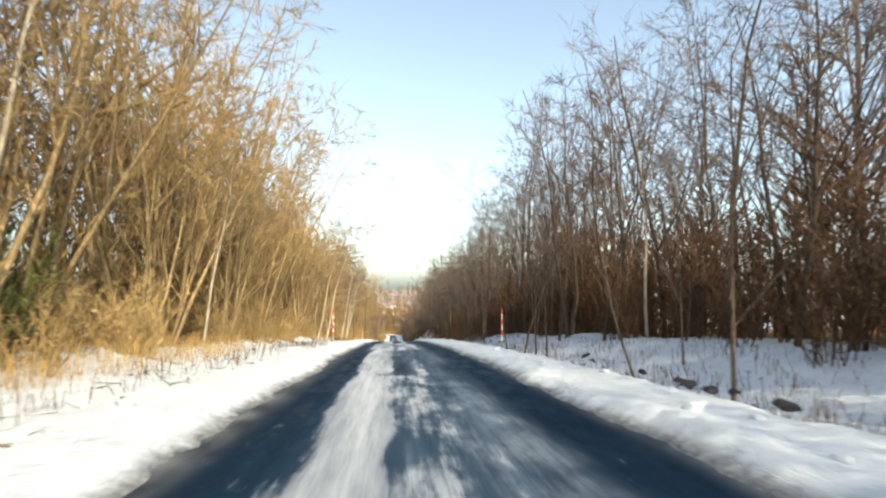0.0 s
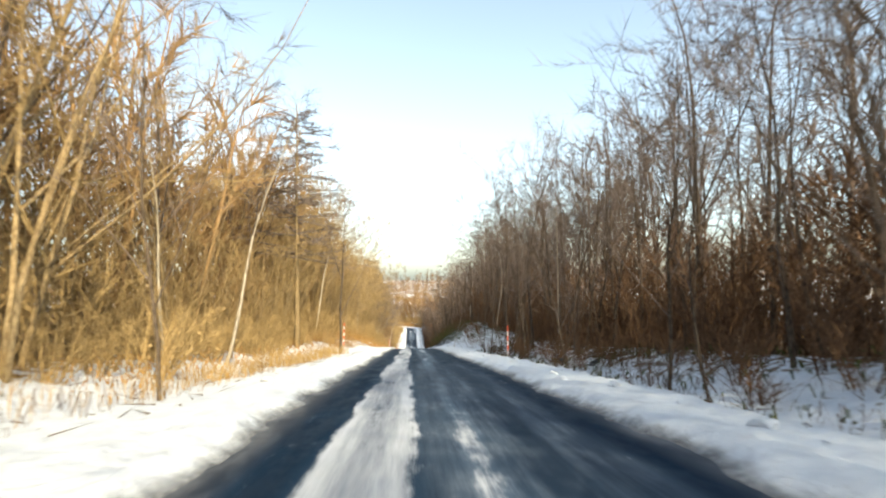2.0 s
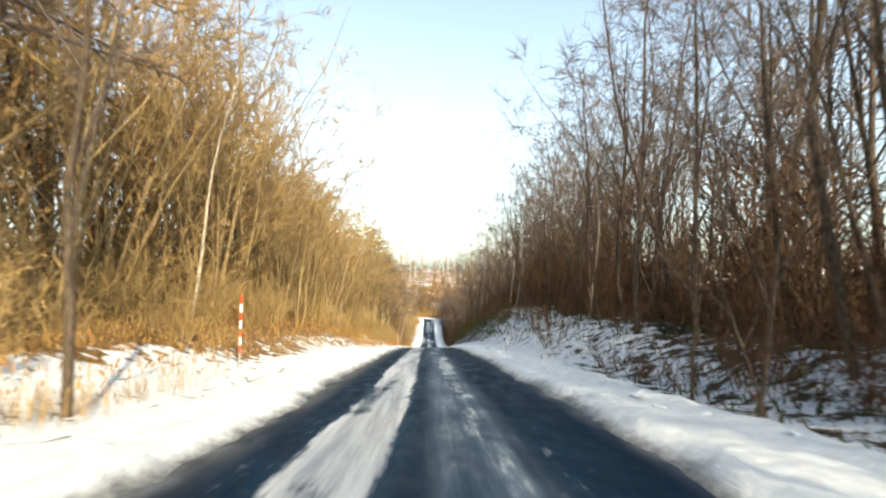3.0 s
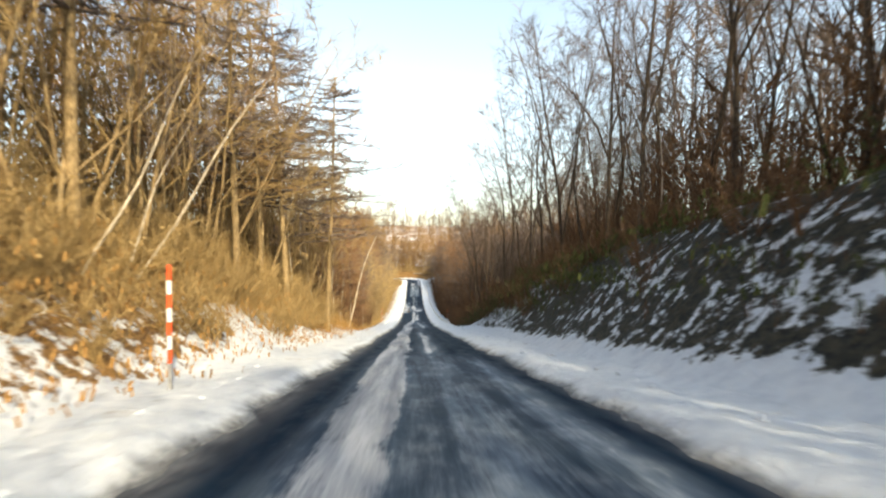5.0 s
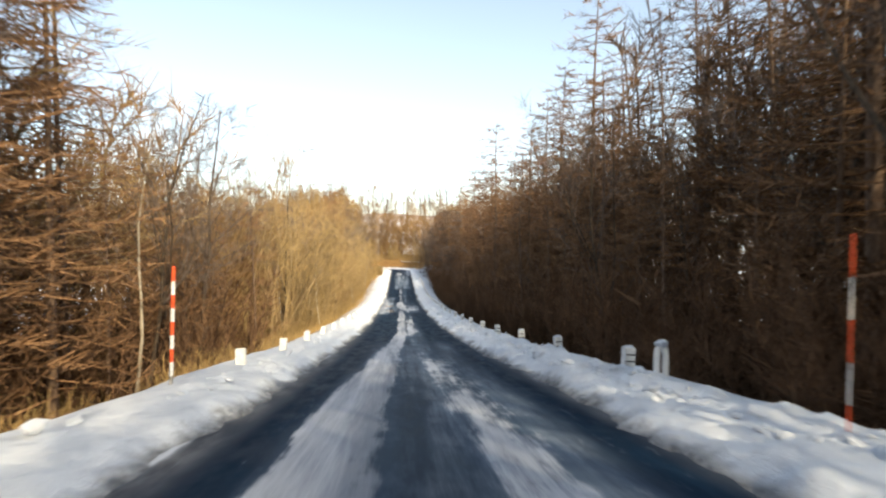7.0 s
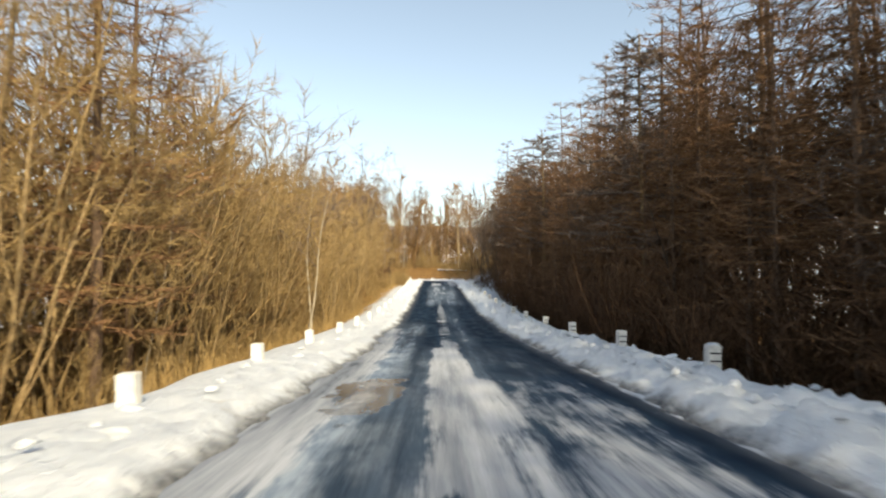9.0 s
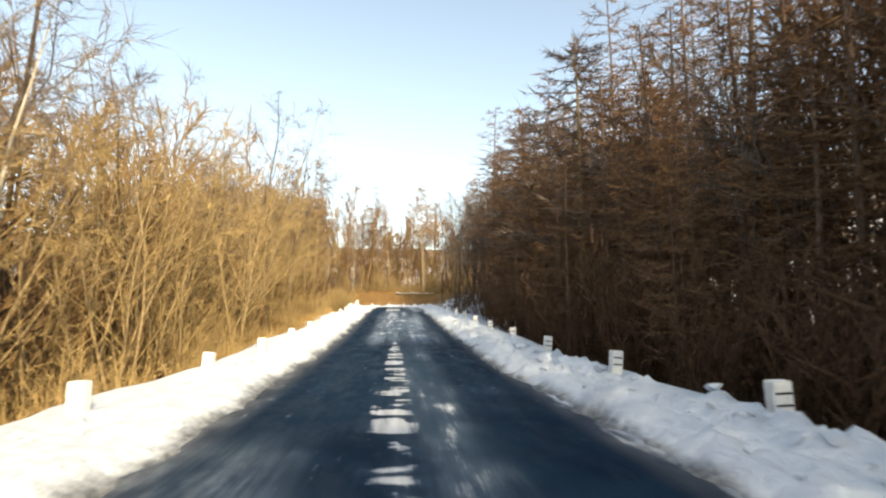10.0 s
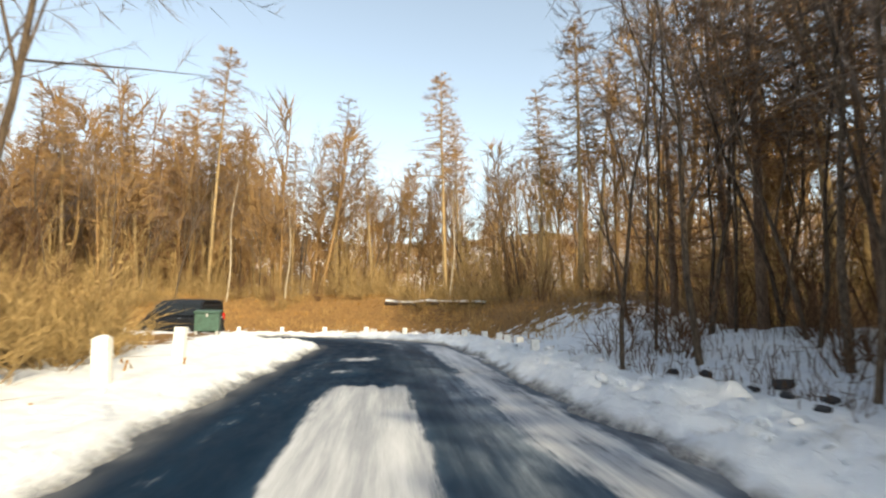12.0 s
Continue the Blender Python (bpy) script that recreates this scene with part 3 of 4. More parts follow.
def swept(name, ways, sides, height, mat, uv=False):
    """A sheet along the road; height(way, side) over the asphalt."""
    verts, W, S = [], [], []
    for v in ways:
        x, y, a = axis(v)
        z = float(road_z(v))
        for s in sides:
            verts.append((x + s * math.cos(a), y + s * math.sin(a), z))
            W.append(v)
            S.append(s)
    verts = np.array(verts)
    W, S = np.array(W), np.array(S)
    verts[:, 2] += height(W, S, verts[:, 0], verts[:, 1])
    n = len(sides)
    i = np.arange((n - 1) * (len(ways) - 1))
    o = (i // (n - 1)) * n + i % (n - 1)
    faces = np.stack([o, o + 1, o + n + 1, o + n], 1)
    me = mesh_from(name, verts, faces.tolist(), [mat])
    if uv:
        layer = me.uv_layers.new(name="way")
        co = np.stack([S, W], 1)[faces.ravel()]
        layer.data.foreach_set("uv", co.ravel().astype(np.float32))
    return part(name, me, None)


def camber(W, S, X, Y):
    return 0.03 - 0.012 * np.abs(S) + 0.004 * wav(X, Y, 1.4, 3.0)


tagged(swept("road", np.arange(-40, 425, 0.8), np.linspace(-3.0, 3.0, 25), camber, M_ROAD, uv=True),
       "wet asphalt road with strips of packed snow between wheel tracks", "road", kind="structure")


def verge(sign, inner, outer, crest):
    def h(W, S, X, Y):
        a = np.abs(S)
        edge = 0.14 * wav(X, Y, 0.7, 5.0) + 0.11 * wav(X, Y, 3.1, 6.0) + 0.07 * wav(X, Y, 8.3, 3.0)
        up = ramp(a, inner + edge - 0.12, inner + edge + 0.55)
        lump = 0.65 + (1.3 if sign > 0 else 0.4) * ramp(W, 226, 244)
        z = -0.06 + up * (crest + lump * (0.05 * wav(X, Y, 1.3, 7.0) + 0.06 * wav(X, Y, 3.4, 8.0) + 0.05 * wav(X, Y, 7.5, 9.0) + 0.035 * wav(X, Y, 15.0, 2.0)))
        land = lie(W, S)
        z = np.where(a > outer - 0.7, z + (land - 0.25 - z) * ramp(a, outer - 0.7, outer), np.maximum(z, (land + 0.02) * up - 0.06 * (1 - up)))
        return z
    return h


for side_name, sign, crest in (("left", -1, 0.22), ("right", 1, 0.26)):
    sides = np.concatenate([np.arange(1.95, 3.6, 0.11), np.arange(3.6, 4.9, 0.2)])
    sides = sign * sides
    if sign < 0:
        sides = sides[::-1]
    ways = np.concatenate([np.arange(-12, 230, 0.3), np.arange(230, 372, 0.16 if sign > 0 else 0.25), np.arange(372, 412, 0.3)])
    ob = swept("snow_verge_" + side_name, ways, sides, verge(sign, 2.28, 4.7, crest), M_SNOW)
    co = np.empty(len(ob.data.vertices) * 3)
    ob.data.vertices.foreach_get("co", co)
    co = co.reshape(-1, 3)
    S = np.abs(np.tile(sides, len(ways)))
    edge = 2.28 + 0.14 * wav(co[:, 0], co[:, 1], 0.7, 5.0) + 0.11 * wav(co[:, 0], co[:, 1], 3.1, 6.0) + 0.07 * wav(co[:, 0], co[:, 1], 8.3, 3.0)
    ob.data.attributes.new("foot", "FLOAT", "POINT").data.foreach_set("value", (1 - ramp(S, edge + 0.02, edge + (0.52 if sign < 0 else 0.42))).astype(np.float32))
    tagged(ob, "ploughed white snow bank along the road edge", "snow bank", kind="structure")


# ---------------------------------------------------------------- woods
def ground_at(x, y):
    z, _, _ = ground_z(np.array([x]), np.array([y]))
    return float(z[0])


def tree_thing(name, trunk, crown, m_trunk, m_crown, label, category="tree", group=""):
    base = new(name)
    for st in trunk if isinstance(trunk, list) else [trunk]:
        part("trunk", st.mesh(name + "_trunk", m_trunk), None, base)
    part("crown", crown.mesh(name + "_crown", m_crown), None, base)
    return tagged(base, label, category, group)




def planted(models, spots, rnd, low=0.8, high=1.2, tip=3.0, more=False):
    """Copies of the models at the places (way, side); the first copies are the models themselves."""
    used = set()
    xs, ys = zip(*[on_road(w, s).xy for w, s in spots])
    zs, _, _ = ground_z(np.array(xs), np.array(ys))
    for k, (x, y, z) in enumerate(zip(xs, ys, zs)):
        i = k % len(models)
        sc = rnd.uniform(low, high)
        m = pose(x, y, float(z) - 0.05, rnd.gauss(0, tip), rnd.gauss(0, tip), rnd.uniform(0, 360))
        if i not in used and not more:
            used.add(i)
            ob = models[i]
            ob.matrix_basis = m @ Matrix.Scale(sc, 4)
        else:
            ob = copy_thing(models[i], m)
            ob.scale = (sc, sc, sc)


def scatter(rnd, way0, way1, side0, side1, count):
    """Evenly jittered places in a stretch."""
    out = []
    for i in range(count):
        out.append((way0 + (way1 - way0) * (i + rnd.random()) / count, rnd.uniform(side0, side1)))
    return out


rnd = random.Random(7)
BARE = [tree_thing("bare_tree", *broadleaf(rnd, rnd.uniform(13, 17), rnd.uniform(0.10, 0.165), 8, 5, 10, lean=0.10, fork=f, twig_len=0.95, wide=0.024), M_BARK, M_TWIG,
                   "tall leafless tree with grey-brown bark at the forest edge", group="bare trees of the wood") for f in (0.22, 0.28, 0.34, 0.30, 0.25, 0.38)]
THIN = [tree_thing("young_tree", *broadleaf(rnd, rnd.uniform(8, 12), rnd.uniform(0.045, 0.075), 7, 4, 9, lean=0.12, fork=0.25, spread=0.8, twig_len=0.8, arms=1), M_BARK, M_TWIG,
                   "slender leafless young tree with a thin grey stem", group="young trees of the wood") for i in range(5)]
TAN = [tree_thing("willow", *broadleaf(rnd, rnd.uniform(10, 14), rnd.uniform(0.06, 0.09), 5, 4, 19, lean=0.20, fork=0.16, spread=0.95, twig_len=0.62, stems=k, wide=0.020, arms=1), M_TAN, M_GOLD,
                  "bare sunlit willow with tan stems and straw-coloured twigs", group="willows along the verge") for k in (3, 2, 3, 4, 2, 3)]
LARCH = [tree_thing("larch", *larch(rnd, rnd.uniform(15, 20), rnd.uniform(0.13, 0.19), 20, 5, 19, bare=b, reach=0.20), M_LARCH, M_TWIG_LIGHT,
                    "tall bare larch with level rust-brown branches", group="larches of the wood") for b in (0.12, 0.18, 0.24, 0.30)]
# larches in lighter bark and twigs, sunlight painted into both colours
SUNNY = [tree_thing("larch", *larch(rnd, rnd.uniform(15, 19), rnd.uniform(0.13, 0.18), 18, 5, 16, bare=b, reach=0.20), M_TAN, M_SUNLIT,
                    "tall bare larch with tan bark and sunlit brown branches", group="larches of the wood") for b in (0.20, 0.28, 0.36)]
TALL = [tree_thing("larch", *larch(rnd, h, 0.2, 16, 6, 24, bare=b, reach=0.19, stout=1.3), M_TAN, M_SUNLIT,
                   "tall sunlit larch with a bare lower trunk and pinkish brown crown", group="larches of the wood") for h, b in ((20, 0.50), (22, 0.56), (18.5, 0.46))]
WIDE = tree_thing("larch", *larch(rnd, 17, 0.2, 13, 6, 38, bare=0.36, reach=0.36, stout=2.2), M_TAN, M_TWIG,
                  "large bare larch with long level branches beside the road", group="larches of the wood")
BIRCH = [tree_thing("birch", *birch_stem(rnd, h, g, k), M_PALE, M_TWIG,
                    "leaning birch with pale cream bark and bare twigs", group="birches") for h, g, k in ((9.5, 0.06, 0.05), (11, 0.07, 0.10), (8.5, 0.05, 0.02))]


EVERGREEN = [tree_thing("evergreen_shrub", *[thicket(rnd, 3.4, 16, 46, 0.8, 0, 0.07)[k] for k in (0, 1)], M_BARK, M_SASA,
                        "dense dark green evergreen shrub among the bare stems", "shrub")]


def shrub_thing(name, st, mat, label):
    base = new(name)
    tagged(part("stem_clump", st[0].mesh(name + "_stems", mat), None, base), kind="stuff")
    tagged(part("twig_mass", st[1].mesh(name + "_twigs", mat), None, base), kind="stuff")
    return tagged(base, label, "shrub", name + "s")


GOLD_SHRUB = [shrub_thing("golden_shrub", thicket(rnd, rnd.uniform(1.6, 2.8), 18, 26, 0.75, 2, 0.018, 2, 0.6), M_GOLD, "dense bare shrub of straw-coloured twigs with withered leaves") for i in range(4)]
RUST_SHRUB = [shrub_thing("brown_shrub", thicket(rnd, rnd.uniform(3.0, 4.8), 13, 22, 0.45, 0), M_RUST, "dense bare shrub of rust-brown twigs") for i in range(4)]



def plant_one(model, way, side, scale=1.0, tip=0.0, back=0.0, spin=0.0):
    """One copy at a known place; tip: degrees to the right, back: degrees towards the start of the road."""
    p = on_road(way, side)
    ob = copy_thing(model, pose(p.x, p.y, ground_at(p.x, p.y) - 0.1, back, tip, spin))
    ob.scale = (scale, scale, scale)


planted(TAN, scatter(rnd, 8, 88, -11, -7.6, 38) + scatter(rnd, 111, 218, -11, -7.6, 50) + scatter(rnd, 262, 284, -11, -7.6, 10) + scatter(rnd, 12, 88, -13, -8.5, 27) + scatter(rnd, 111, 140, -13, -8.5, 10) + scatter(rnd, 140, 370, -15, -10.5, 40), rnd, 0.8, 1.25, 4)
planted(TAN, scatter(rnd, 89, 110, -12, -8.4, 13), rnd, 0.45, 0.62, 4, more=True)
planted(TAN, scatter(rnd, 284, 366, -11.5, -8.0, 40), rnd, 0.7, 1.0, 3, more=True)
planted(BARE, scatter(rnd, 12, 240, -17, -9.5, 50) + scatter(rnd, 240, 372, -15, -9, 44) + scatter(rnd, 8, 150, 8.5, 13, 46) + scatter(rnd, 150, 245, 10.5, 18, 50)
        , rnd, 0.75, 1.1)
planted(BARE, scatter(rnd, 372, 428, 10, 28, 40), rnd, 0.55, 0.85, more=True)
planted(THIN, scatter(rnd, 6, 150, 8, 13, 95) + scatter(rnd, 146, 245, 10.5, 17, 65) + scatter(rnd, 245, 362, 7.5, 14, 50)
        + scatter(rnd, 352, 372, 5.4, 16, 46) + scatter(rnd, 368, 424, 8, 20, 40), rnd, 0.8, 1.25, 5)
planted(THIN, scatter(rnd, 20, 115, 5.6, 7.8, 12) + scatter(rnd, 28, 112, 4.9, 6.6, 18), rnd, 0.45, 0.8, 4, more=True)
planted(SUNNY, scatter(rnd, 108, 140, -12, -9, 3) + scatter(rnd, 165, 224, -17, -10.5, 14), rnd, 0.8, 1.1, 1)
planted(LARCH, scatter(rnd, 222, 242, -13, -9, 9) + scatter(rnd, 240, 360, 8.8, 12, 62) + scatter(rnd, 240, 364, 9.5, 18, 30), rnd, 0.88, 1.15, 1)
planted(LARCH, scatter(rnd, 240, 360, 7.4, 10, 44) + scatter(rnd, 262, 370, -16, -11, 14) + scatter(rnd, 236, 266, -12, -8.5, 12), rnd, 0.45, 0.75, 1, more=True)
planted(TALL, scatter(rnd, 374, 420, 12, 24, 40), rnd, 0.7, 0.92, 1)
planted(LARCH, scatter(rnd, 380, 428, 17, 34, 14), rnd, 0.9, 1.15, 1, more=True)
planted(BIRCH, scatter(rnd, 30, 150, -9, -7.5, 6) + scatter(rnd, 240, 360, -9.5, -7.5, 6) + scatter(rnd, 10, 230, 8, 12, 9), rnd, 0.8, 1.1, 5)
planted(GOLD_SHRUB, scatter(rnd, 90, 112, -9.2, -7.6, 18) + scatter(rnd, 12, 216, -9.0, -7.0, 84) + scatter(rnd, 250, 366, -9.0, -7.0, 52) + scatter(rnd, 115, 215, -12.5, -7.6, 80) + scatter(rnd, 348, 368, -8.5, -6.0, 26) + scatter(rnd, 200, 224, -9, -6.8, 22), rnd, 0.6, 1.2, 6)
planted(RUST_SHRUB, scatter(rnd, 12, 150, 8.5, 12, 70) + scatter(rnd, 146, 245, 9.0, 14, 50) + scatter(rnd, 238, 350, 5.8, 9.5, 92), rnd, 0.7, 1.2, 4)
planted(RUST_SHRUB, scatter(rnd, 356, 374, -13, -7.2, 26), rnd, 0.5, 0.9, 6, more=True)
planted(BARE, scatter(rnd, 96, 244, 7.8, 11, 22), rnd, 0.85, 1.05, 2, more=True)
planted(RUST_SHRUB, scatter(rnd, 352, 376, 9.5, 14, 16), rnd, 0.6, 1.0, 6, more=True)
planted(LARCH, scatter(rnd, 350, 376, 9.4, 16, 10), rnd, 0.7, 0.95, 1, more=True)
planted(BARE, scatter(rnd, 36, 128, 9.2, 11, 10) + [(226.0, 8.2), (231.0, 7.8), (236.0, 7.6)], rnd, 0.9, 1.1, 2, more=True)
planted(TAN, scatter(rnd, 291, 320, -11.5, -8.6, 11), rnd, 0.8, 1.0, 3, more=True)
planted(BIRCH, scatter(rnd, 204, 234, -10, -7.2, 11), rnd, 0.8, 1.15, 6, more=True)
planted(LARCH, scatter(rnd, 223, 243, -10.5, -7.6, 11), rnd, 0.9, 1.12, 1, more=True)
planted(BARE, scatter(rnd, 236, 264, -12.5, -8.6, 10), rnd, 0.55, 0.8, 2, more=True)
brush = random.Random(31)
planted(BARE, scatter(brush, 204, 240, 6.9, 9, 11) + scatter(brush, 184, 204, 7.6, 9.2, 6), brush, 0.85, 1.08, 3, more=True)
planted(GOLD_SHRUB, scatter(brush, 172, 206, -9.4, -7.6, 18), brush, 0.8, 1.25, 6, more=True)
planted(RUST_SHRUB, scatter(brush, 376, 392, 8.0, 12, 16), brush, 0.4, 0.7, 6, more=True)
# single trees that stand clear of the wood
plant_one(BIRCH[0], 183.4, -7.5, 0.85, 30, 0, 0)
plant_one(BIRCH[2], 181.3, -7.6, 0.85, 24, 0, 40)
plant_one(BIRCH[1], 182.7, -7.5, 0.55, 27, 0, 80)
plant_one(LARCH[1], 300.5, -8.6, 1.0, 0, 0, 20)
plant_one(LARCH[0], 245.0, -9.0, 1.0, 0, 0, 70)
plant_one(LARCH[2], 246.8, -9.7, 0.95, 1, 0, 200)
plant_one(LARCH[1], 243.6, -9.8, 1.0, -1, 0, 310)
plant_one(LARCH[2], 303.5, -9.4, 1.0, 0, 0, 140)
planted([WIDE], [(205.0, -6.0), (199.0, -7.2), (193.0, -8.0), (214.5, -9.5), (107.8, -7.6), (182.0, -8.2), (312.0, 9.2), (336.0, 9.4), (362.0, 10.2), (346.0, 9.6), (370.5, 12.5)], rnd, 0.9, 1.05, 1)
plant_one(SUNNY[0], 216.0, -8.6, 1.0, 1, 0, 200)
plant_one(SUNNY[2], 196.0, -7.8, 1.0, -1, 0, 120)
plant_one(BIRCH[0], 58.7, -5.75, 0.8, 9, 0, 0)
plant_one(BIRCH[1], 58.2, -5.1, 0.75, 8, 0, 10)
plant_one(BIRCH[0], 70.7, -5.2, 0.9, 8, 0, -15)
plant_one(BIRCH[2], 73.6, -4.95, 0.95, 10, 0, 20)
plant_one(BIRCH[1], 73.2, -5.05, 0.8, 6, 0, -10)
plant_one(BIRCH[1], 91.5, -6.6, 0.9, 8, 0, 15)
plant_one(BIRCH[1], 27.5, -7.4, 1.2, 0, 0, -20)
plant_one(BIRCH[0], 27.9, -7.2, 1.15, 4, 0, 0)
plant_one(BIRCH[2], 28.3, -7.0, 1.1, 9, 0, 10)
planted(EVERGREEN, [(32.0, -8.8), (30.2, -9.4)], rnd, 0.8, 1.0, 3)
plant_one(BARE[2], 367.0, -7.6, 0.9, 8, 0, 40)
plant_one(THIN[0], 83.0, -4.9, 0.8, 0, 0, 40)
plant_one(THIN[2], 107.5, -4.85, 1.15, 2, 0, 120)
plant_one(THIN[1], 107.9, 4.7, 0.7, -2, 0, 30)
plant_one(THIN[3], 109.6, 4.6, 0.6, 2, 0, 75)
plant_one(BIRCH[1], 226.4, -7.4, 1.35, 12, 0, 0)
plant_one(BIRCH[0], 309.3, -5.6, 0.78, 5, 0, 0)
plant_one(BIRCH[2], 129.0, 4.0, 0.5, -14, 0, 180)
plant_one(BIRCH[2], 389.5, 9.0, 1.1, 0, 0, 30)
plant_one(BIRCH[0], 391.5, 8.6, 1.0, 1, 0, 70)
plant_one(BIRCH[2], 383.5, 9.6, 1.0, 1, 0, 10)
plant_one(THIN[4], 368.0, 4.9, 0.8, -14, 0, 10)


def joined(name, models, spots, mat, label, category, clear=7.0):
    """Many woodland plants in one mesh."""
    arrays = [(np.array([tuple(p) for p in v]), f) for v, f in models]
    xs, ys = zip(*[on_road(w, s).xy for w, s in spots])
    zs, way, side = ground_z(np.array(xs), np.array(ys))
    V, F, base = [], [], 0
    for k, (x, y, z) in enumerate(zip(xs, ys, zs)):
        if abs(side[k]) < clear:
            continue
        v, f = arrays[k % len(arrays)]
        m = np.array(pose(0, 0, 0, rnd.gauss(0, 2), rnd.gauss(0, 2), rnd.uniform(0, 360)).to_3x3()) * rnd.uniform(0.75, 1.2)
        V.append(v @ m.T + np.array((x, y, z - 0.1)))
        F += [tuple(j + base for j in q) for q in f]
        base += len(v)
    me = mesh_from(name, np.concatenate(V), F, [mat])
    return tagged(part(name, me, None), label, category, kind="stuff")


def far_tree(height):
    """A plain bare tree for the depth of the wood."""
    st = Sticks()
    pts, dirs = limb(st, rnd, Vector((0, 0, -0.3)), Vector((rnd.gauss(0, .05), rnd.gauss(0, .05), 1)), height, 0.14, 5, 5, 0.05, 0.03)
    for i in range(9):
        u = 0.25 + 0.72 * (i + rnd.random()) / 9
        p, e = along(pts, dirs, u)
        bp, bd = limb(st, rnd, p, turned(e, rnd.uniform(0.4, 0.9), rnd.uniform(0, 6.28)), height * (1.05 - u) * 0.6 + 0.6, 0.05, 2, 3, 0.12, 0.08)
        for j in range(22):
            q, qe = along(bp, bd, min(0.99, 0.1 + 0.9 * (j + rnd.random()) / 22))
            st.sliver(q, turned(qe, rnd.uniform(0.3, 1.1), rnd.uniform(0, 6.28)) * rnd.uniform(0.8, 2.0), 0.085)
    return st.v, st.f


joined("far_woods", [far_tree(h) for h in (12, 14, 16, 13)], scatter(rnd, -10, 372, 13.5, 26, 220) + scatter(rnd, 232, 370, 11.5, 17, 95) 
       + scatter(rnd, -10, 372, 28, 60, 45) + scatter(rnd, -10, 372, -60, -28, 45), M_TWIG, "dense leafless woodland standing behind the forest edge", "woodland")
# same trees as far_woods, with the sun's warmth put into the twig colour
joined("sunlit_woods", [far_tree(h) for h in (12, 14, 16, 13)], scatter(rnd, -10, 372, -26, -13, 250) + scatter(rnd, 10, 220, -16, -11, 110), M_SUNLIT, "leafless woodland behind the forest edge, coloured tan as if sunlit", "woodland")


def distant_tree(height):
    """The plainest bare tree, for the wood far from the road."""
    st = Sticks()
    pts, dirs = limb(st, rnd, Vector((0, 0, -0.3)), Vector((rnd.gauss(0, .05), rnd.gauss(0, .05), 1)), height, 0.16, 2, 4, 0.05, 0.03)
    for j in range(44):
        q, qe = along(pts, dirs, min(0.99, 0.25 + 0.75 * rnd.random()))
        st.sliver(q, turned(qe, rnd.uniform(0.3, 1.0), rnd.uniform(0, 6.28)) * rnd.uniform(0.15, 0.32) * height, 0.16)
    return st.v, st.f


joined("distant_woods", [distant_tree(h) for h in (11, 13, 15, 9)], scatter(rnd, -60, 376, 27, 170, 620) + scatter(rnd, -60, 376, -170, -27, 620) + scatter(rnd, 376, 420, 60, 190, 160), M_TWIG,
       "leafless woodland reaching far from the road", "woodland")
# far trees again, their tan colour standing for sunlight on the wood
joined("bend_woods", [far_tree(h) for h in (12, 6.5, 15, 9, 5.5, 13, 7.5)], scatter(rnd, 374, 430, 13, 60, 330) + scatter(rnd, 376, 430, 40, 95, 130) + scatter(rnd, 380, 398, 60, 240, 130), M_SUNLIT,
       "leafless wood beyond the bend, coloured tan as if sunlit", "woodland")
_brush = [thicket(rnd, h, 9, 18, 0.4, 0, 0.058, 1) for h in (3.5, 4.5, 5.5)]
joined("undergrowth", [(t.v + w.v, t.f + [tuple(j + len(t.v) for j in f) for f in w.f]) for t, w in _brush], scatter(rnd, -5, 352, 10, 20, 170) + scatter(rnd, -5, 372, -20, -12, 70) + scatter(rnd, 214, 264, -14, -7.6, 90) + scatter(rnd, 232, 268, -17, -9, 60) + scatter(rnd, 264, 372, -22, -12, 110) + scatter(rnd, 14, 110, 9, 15, 110) + scatter(rnd, 368, 428, 18, 60, 200) + scatter(rnd, 116, 242, 10.5, 17, 110) + scatter(rnd, 230, 350, 6.6, 13, 230),
       M_RUST, "brown leafless undergrowth between the trees", "undergrowth")


def twig_mass(height, count, wide):
    """A tall loose cloud of branches, for the closed depth of the wood behind its edge."""
    st = Sticks()
    for j in range(count):
        h = height * rnd.random() ** 0.8
        r = 1.9 * math.sqrt(rnd.random()) * (1.1 - 0.6 * h / height)
        g = rnd.uniform(0, 6.28)
        d = Vector((math.cos(g) * rnd.uniform(0.1, 0.9), math.sin(g) * rnd.uniform(0.1, 0.9), rnd.uniform(0.2, 1.0)))
        st.sliver(Vector((math.cos(g) * r, math.sin(g) * r, h)), d.normalized() * rnd.uniform(0.7, 1.9), wide)
    for j in range(7):
        g = rnd.uniform(0, 6.28)
        st.spike(Vector((math.cos(g) * 1.2, math.sin(g) * 1.2, -0.4)), Vector((rnd.gauss(0, 0.7), rnd.gauss(0, 0.7), height * rnd.uniform(0.6, 0.95))), 0.06)
    return st.v, st.f


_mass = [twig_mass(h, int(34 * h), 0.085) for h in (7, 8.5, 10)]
# lit copy of the tangle: sunlight is put into the tan twig colour
joined("sunlit_wood_depth", _mass, scatter(rnd, 0, 178, -15, -11, 122) + scatter(rnd, 178, 226, -17, -13.5, 28) + scatter(rnd, 226, 264, -16, -10, 26) + scatter(rnd, 264, 372, -15, -10.5, 78) + scatter(rnd, 372, 426, 20, 27, 40), M_SUNLIT,
       "tangle of branches in the depth of the wood, coloured sunlit tan", "woodland")
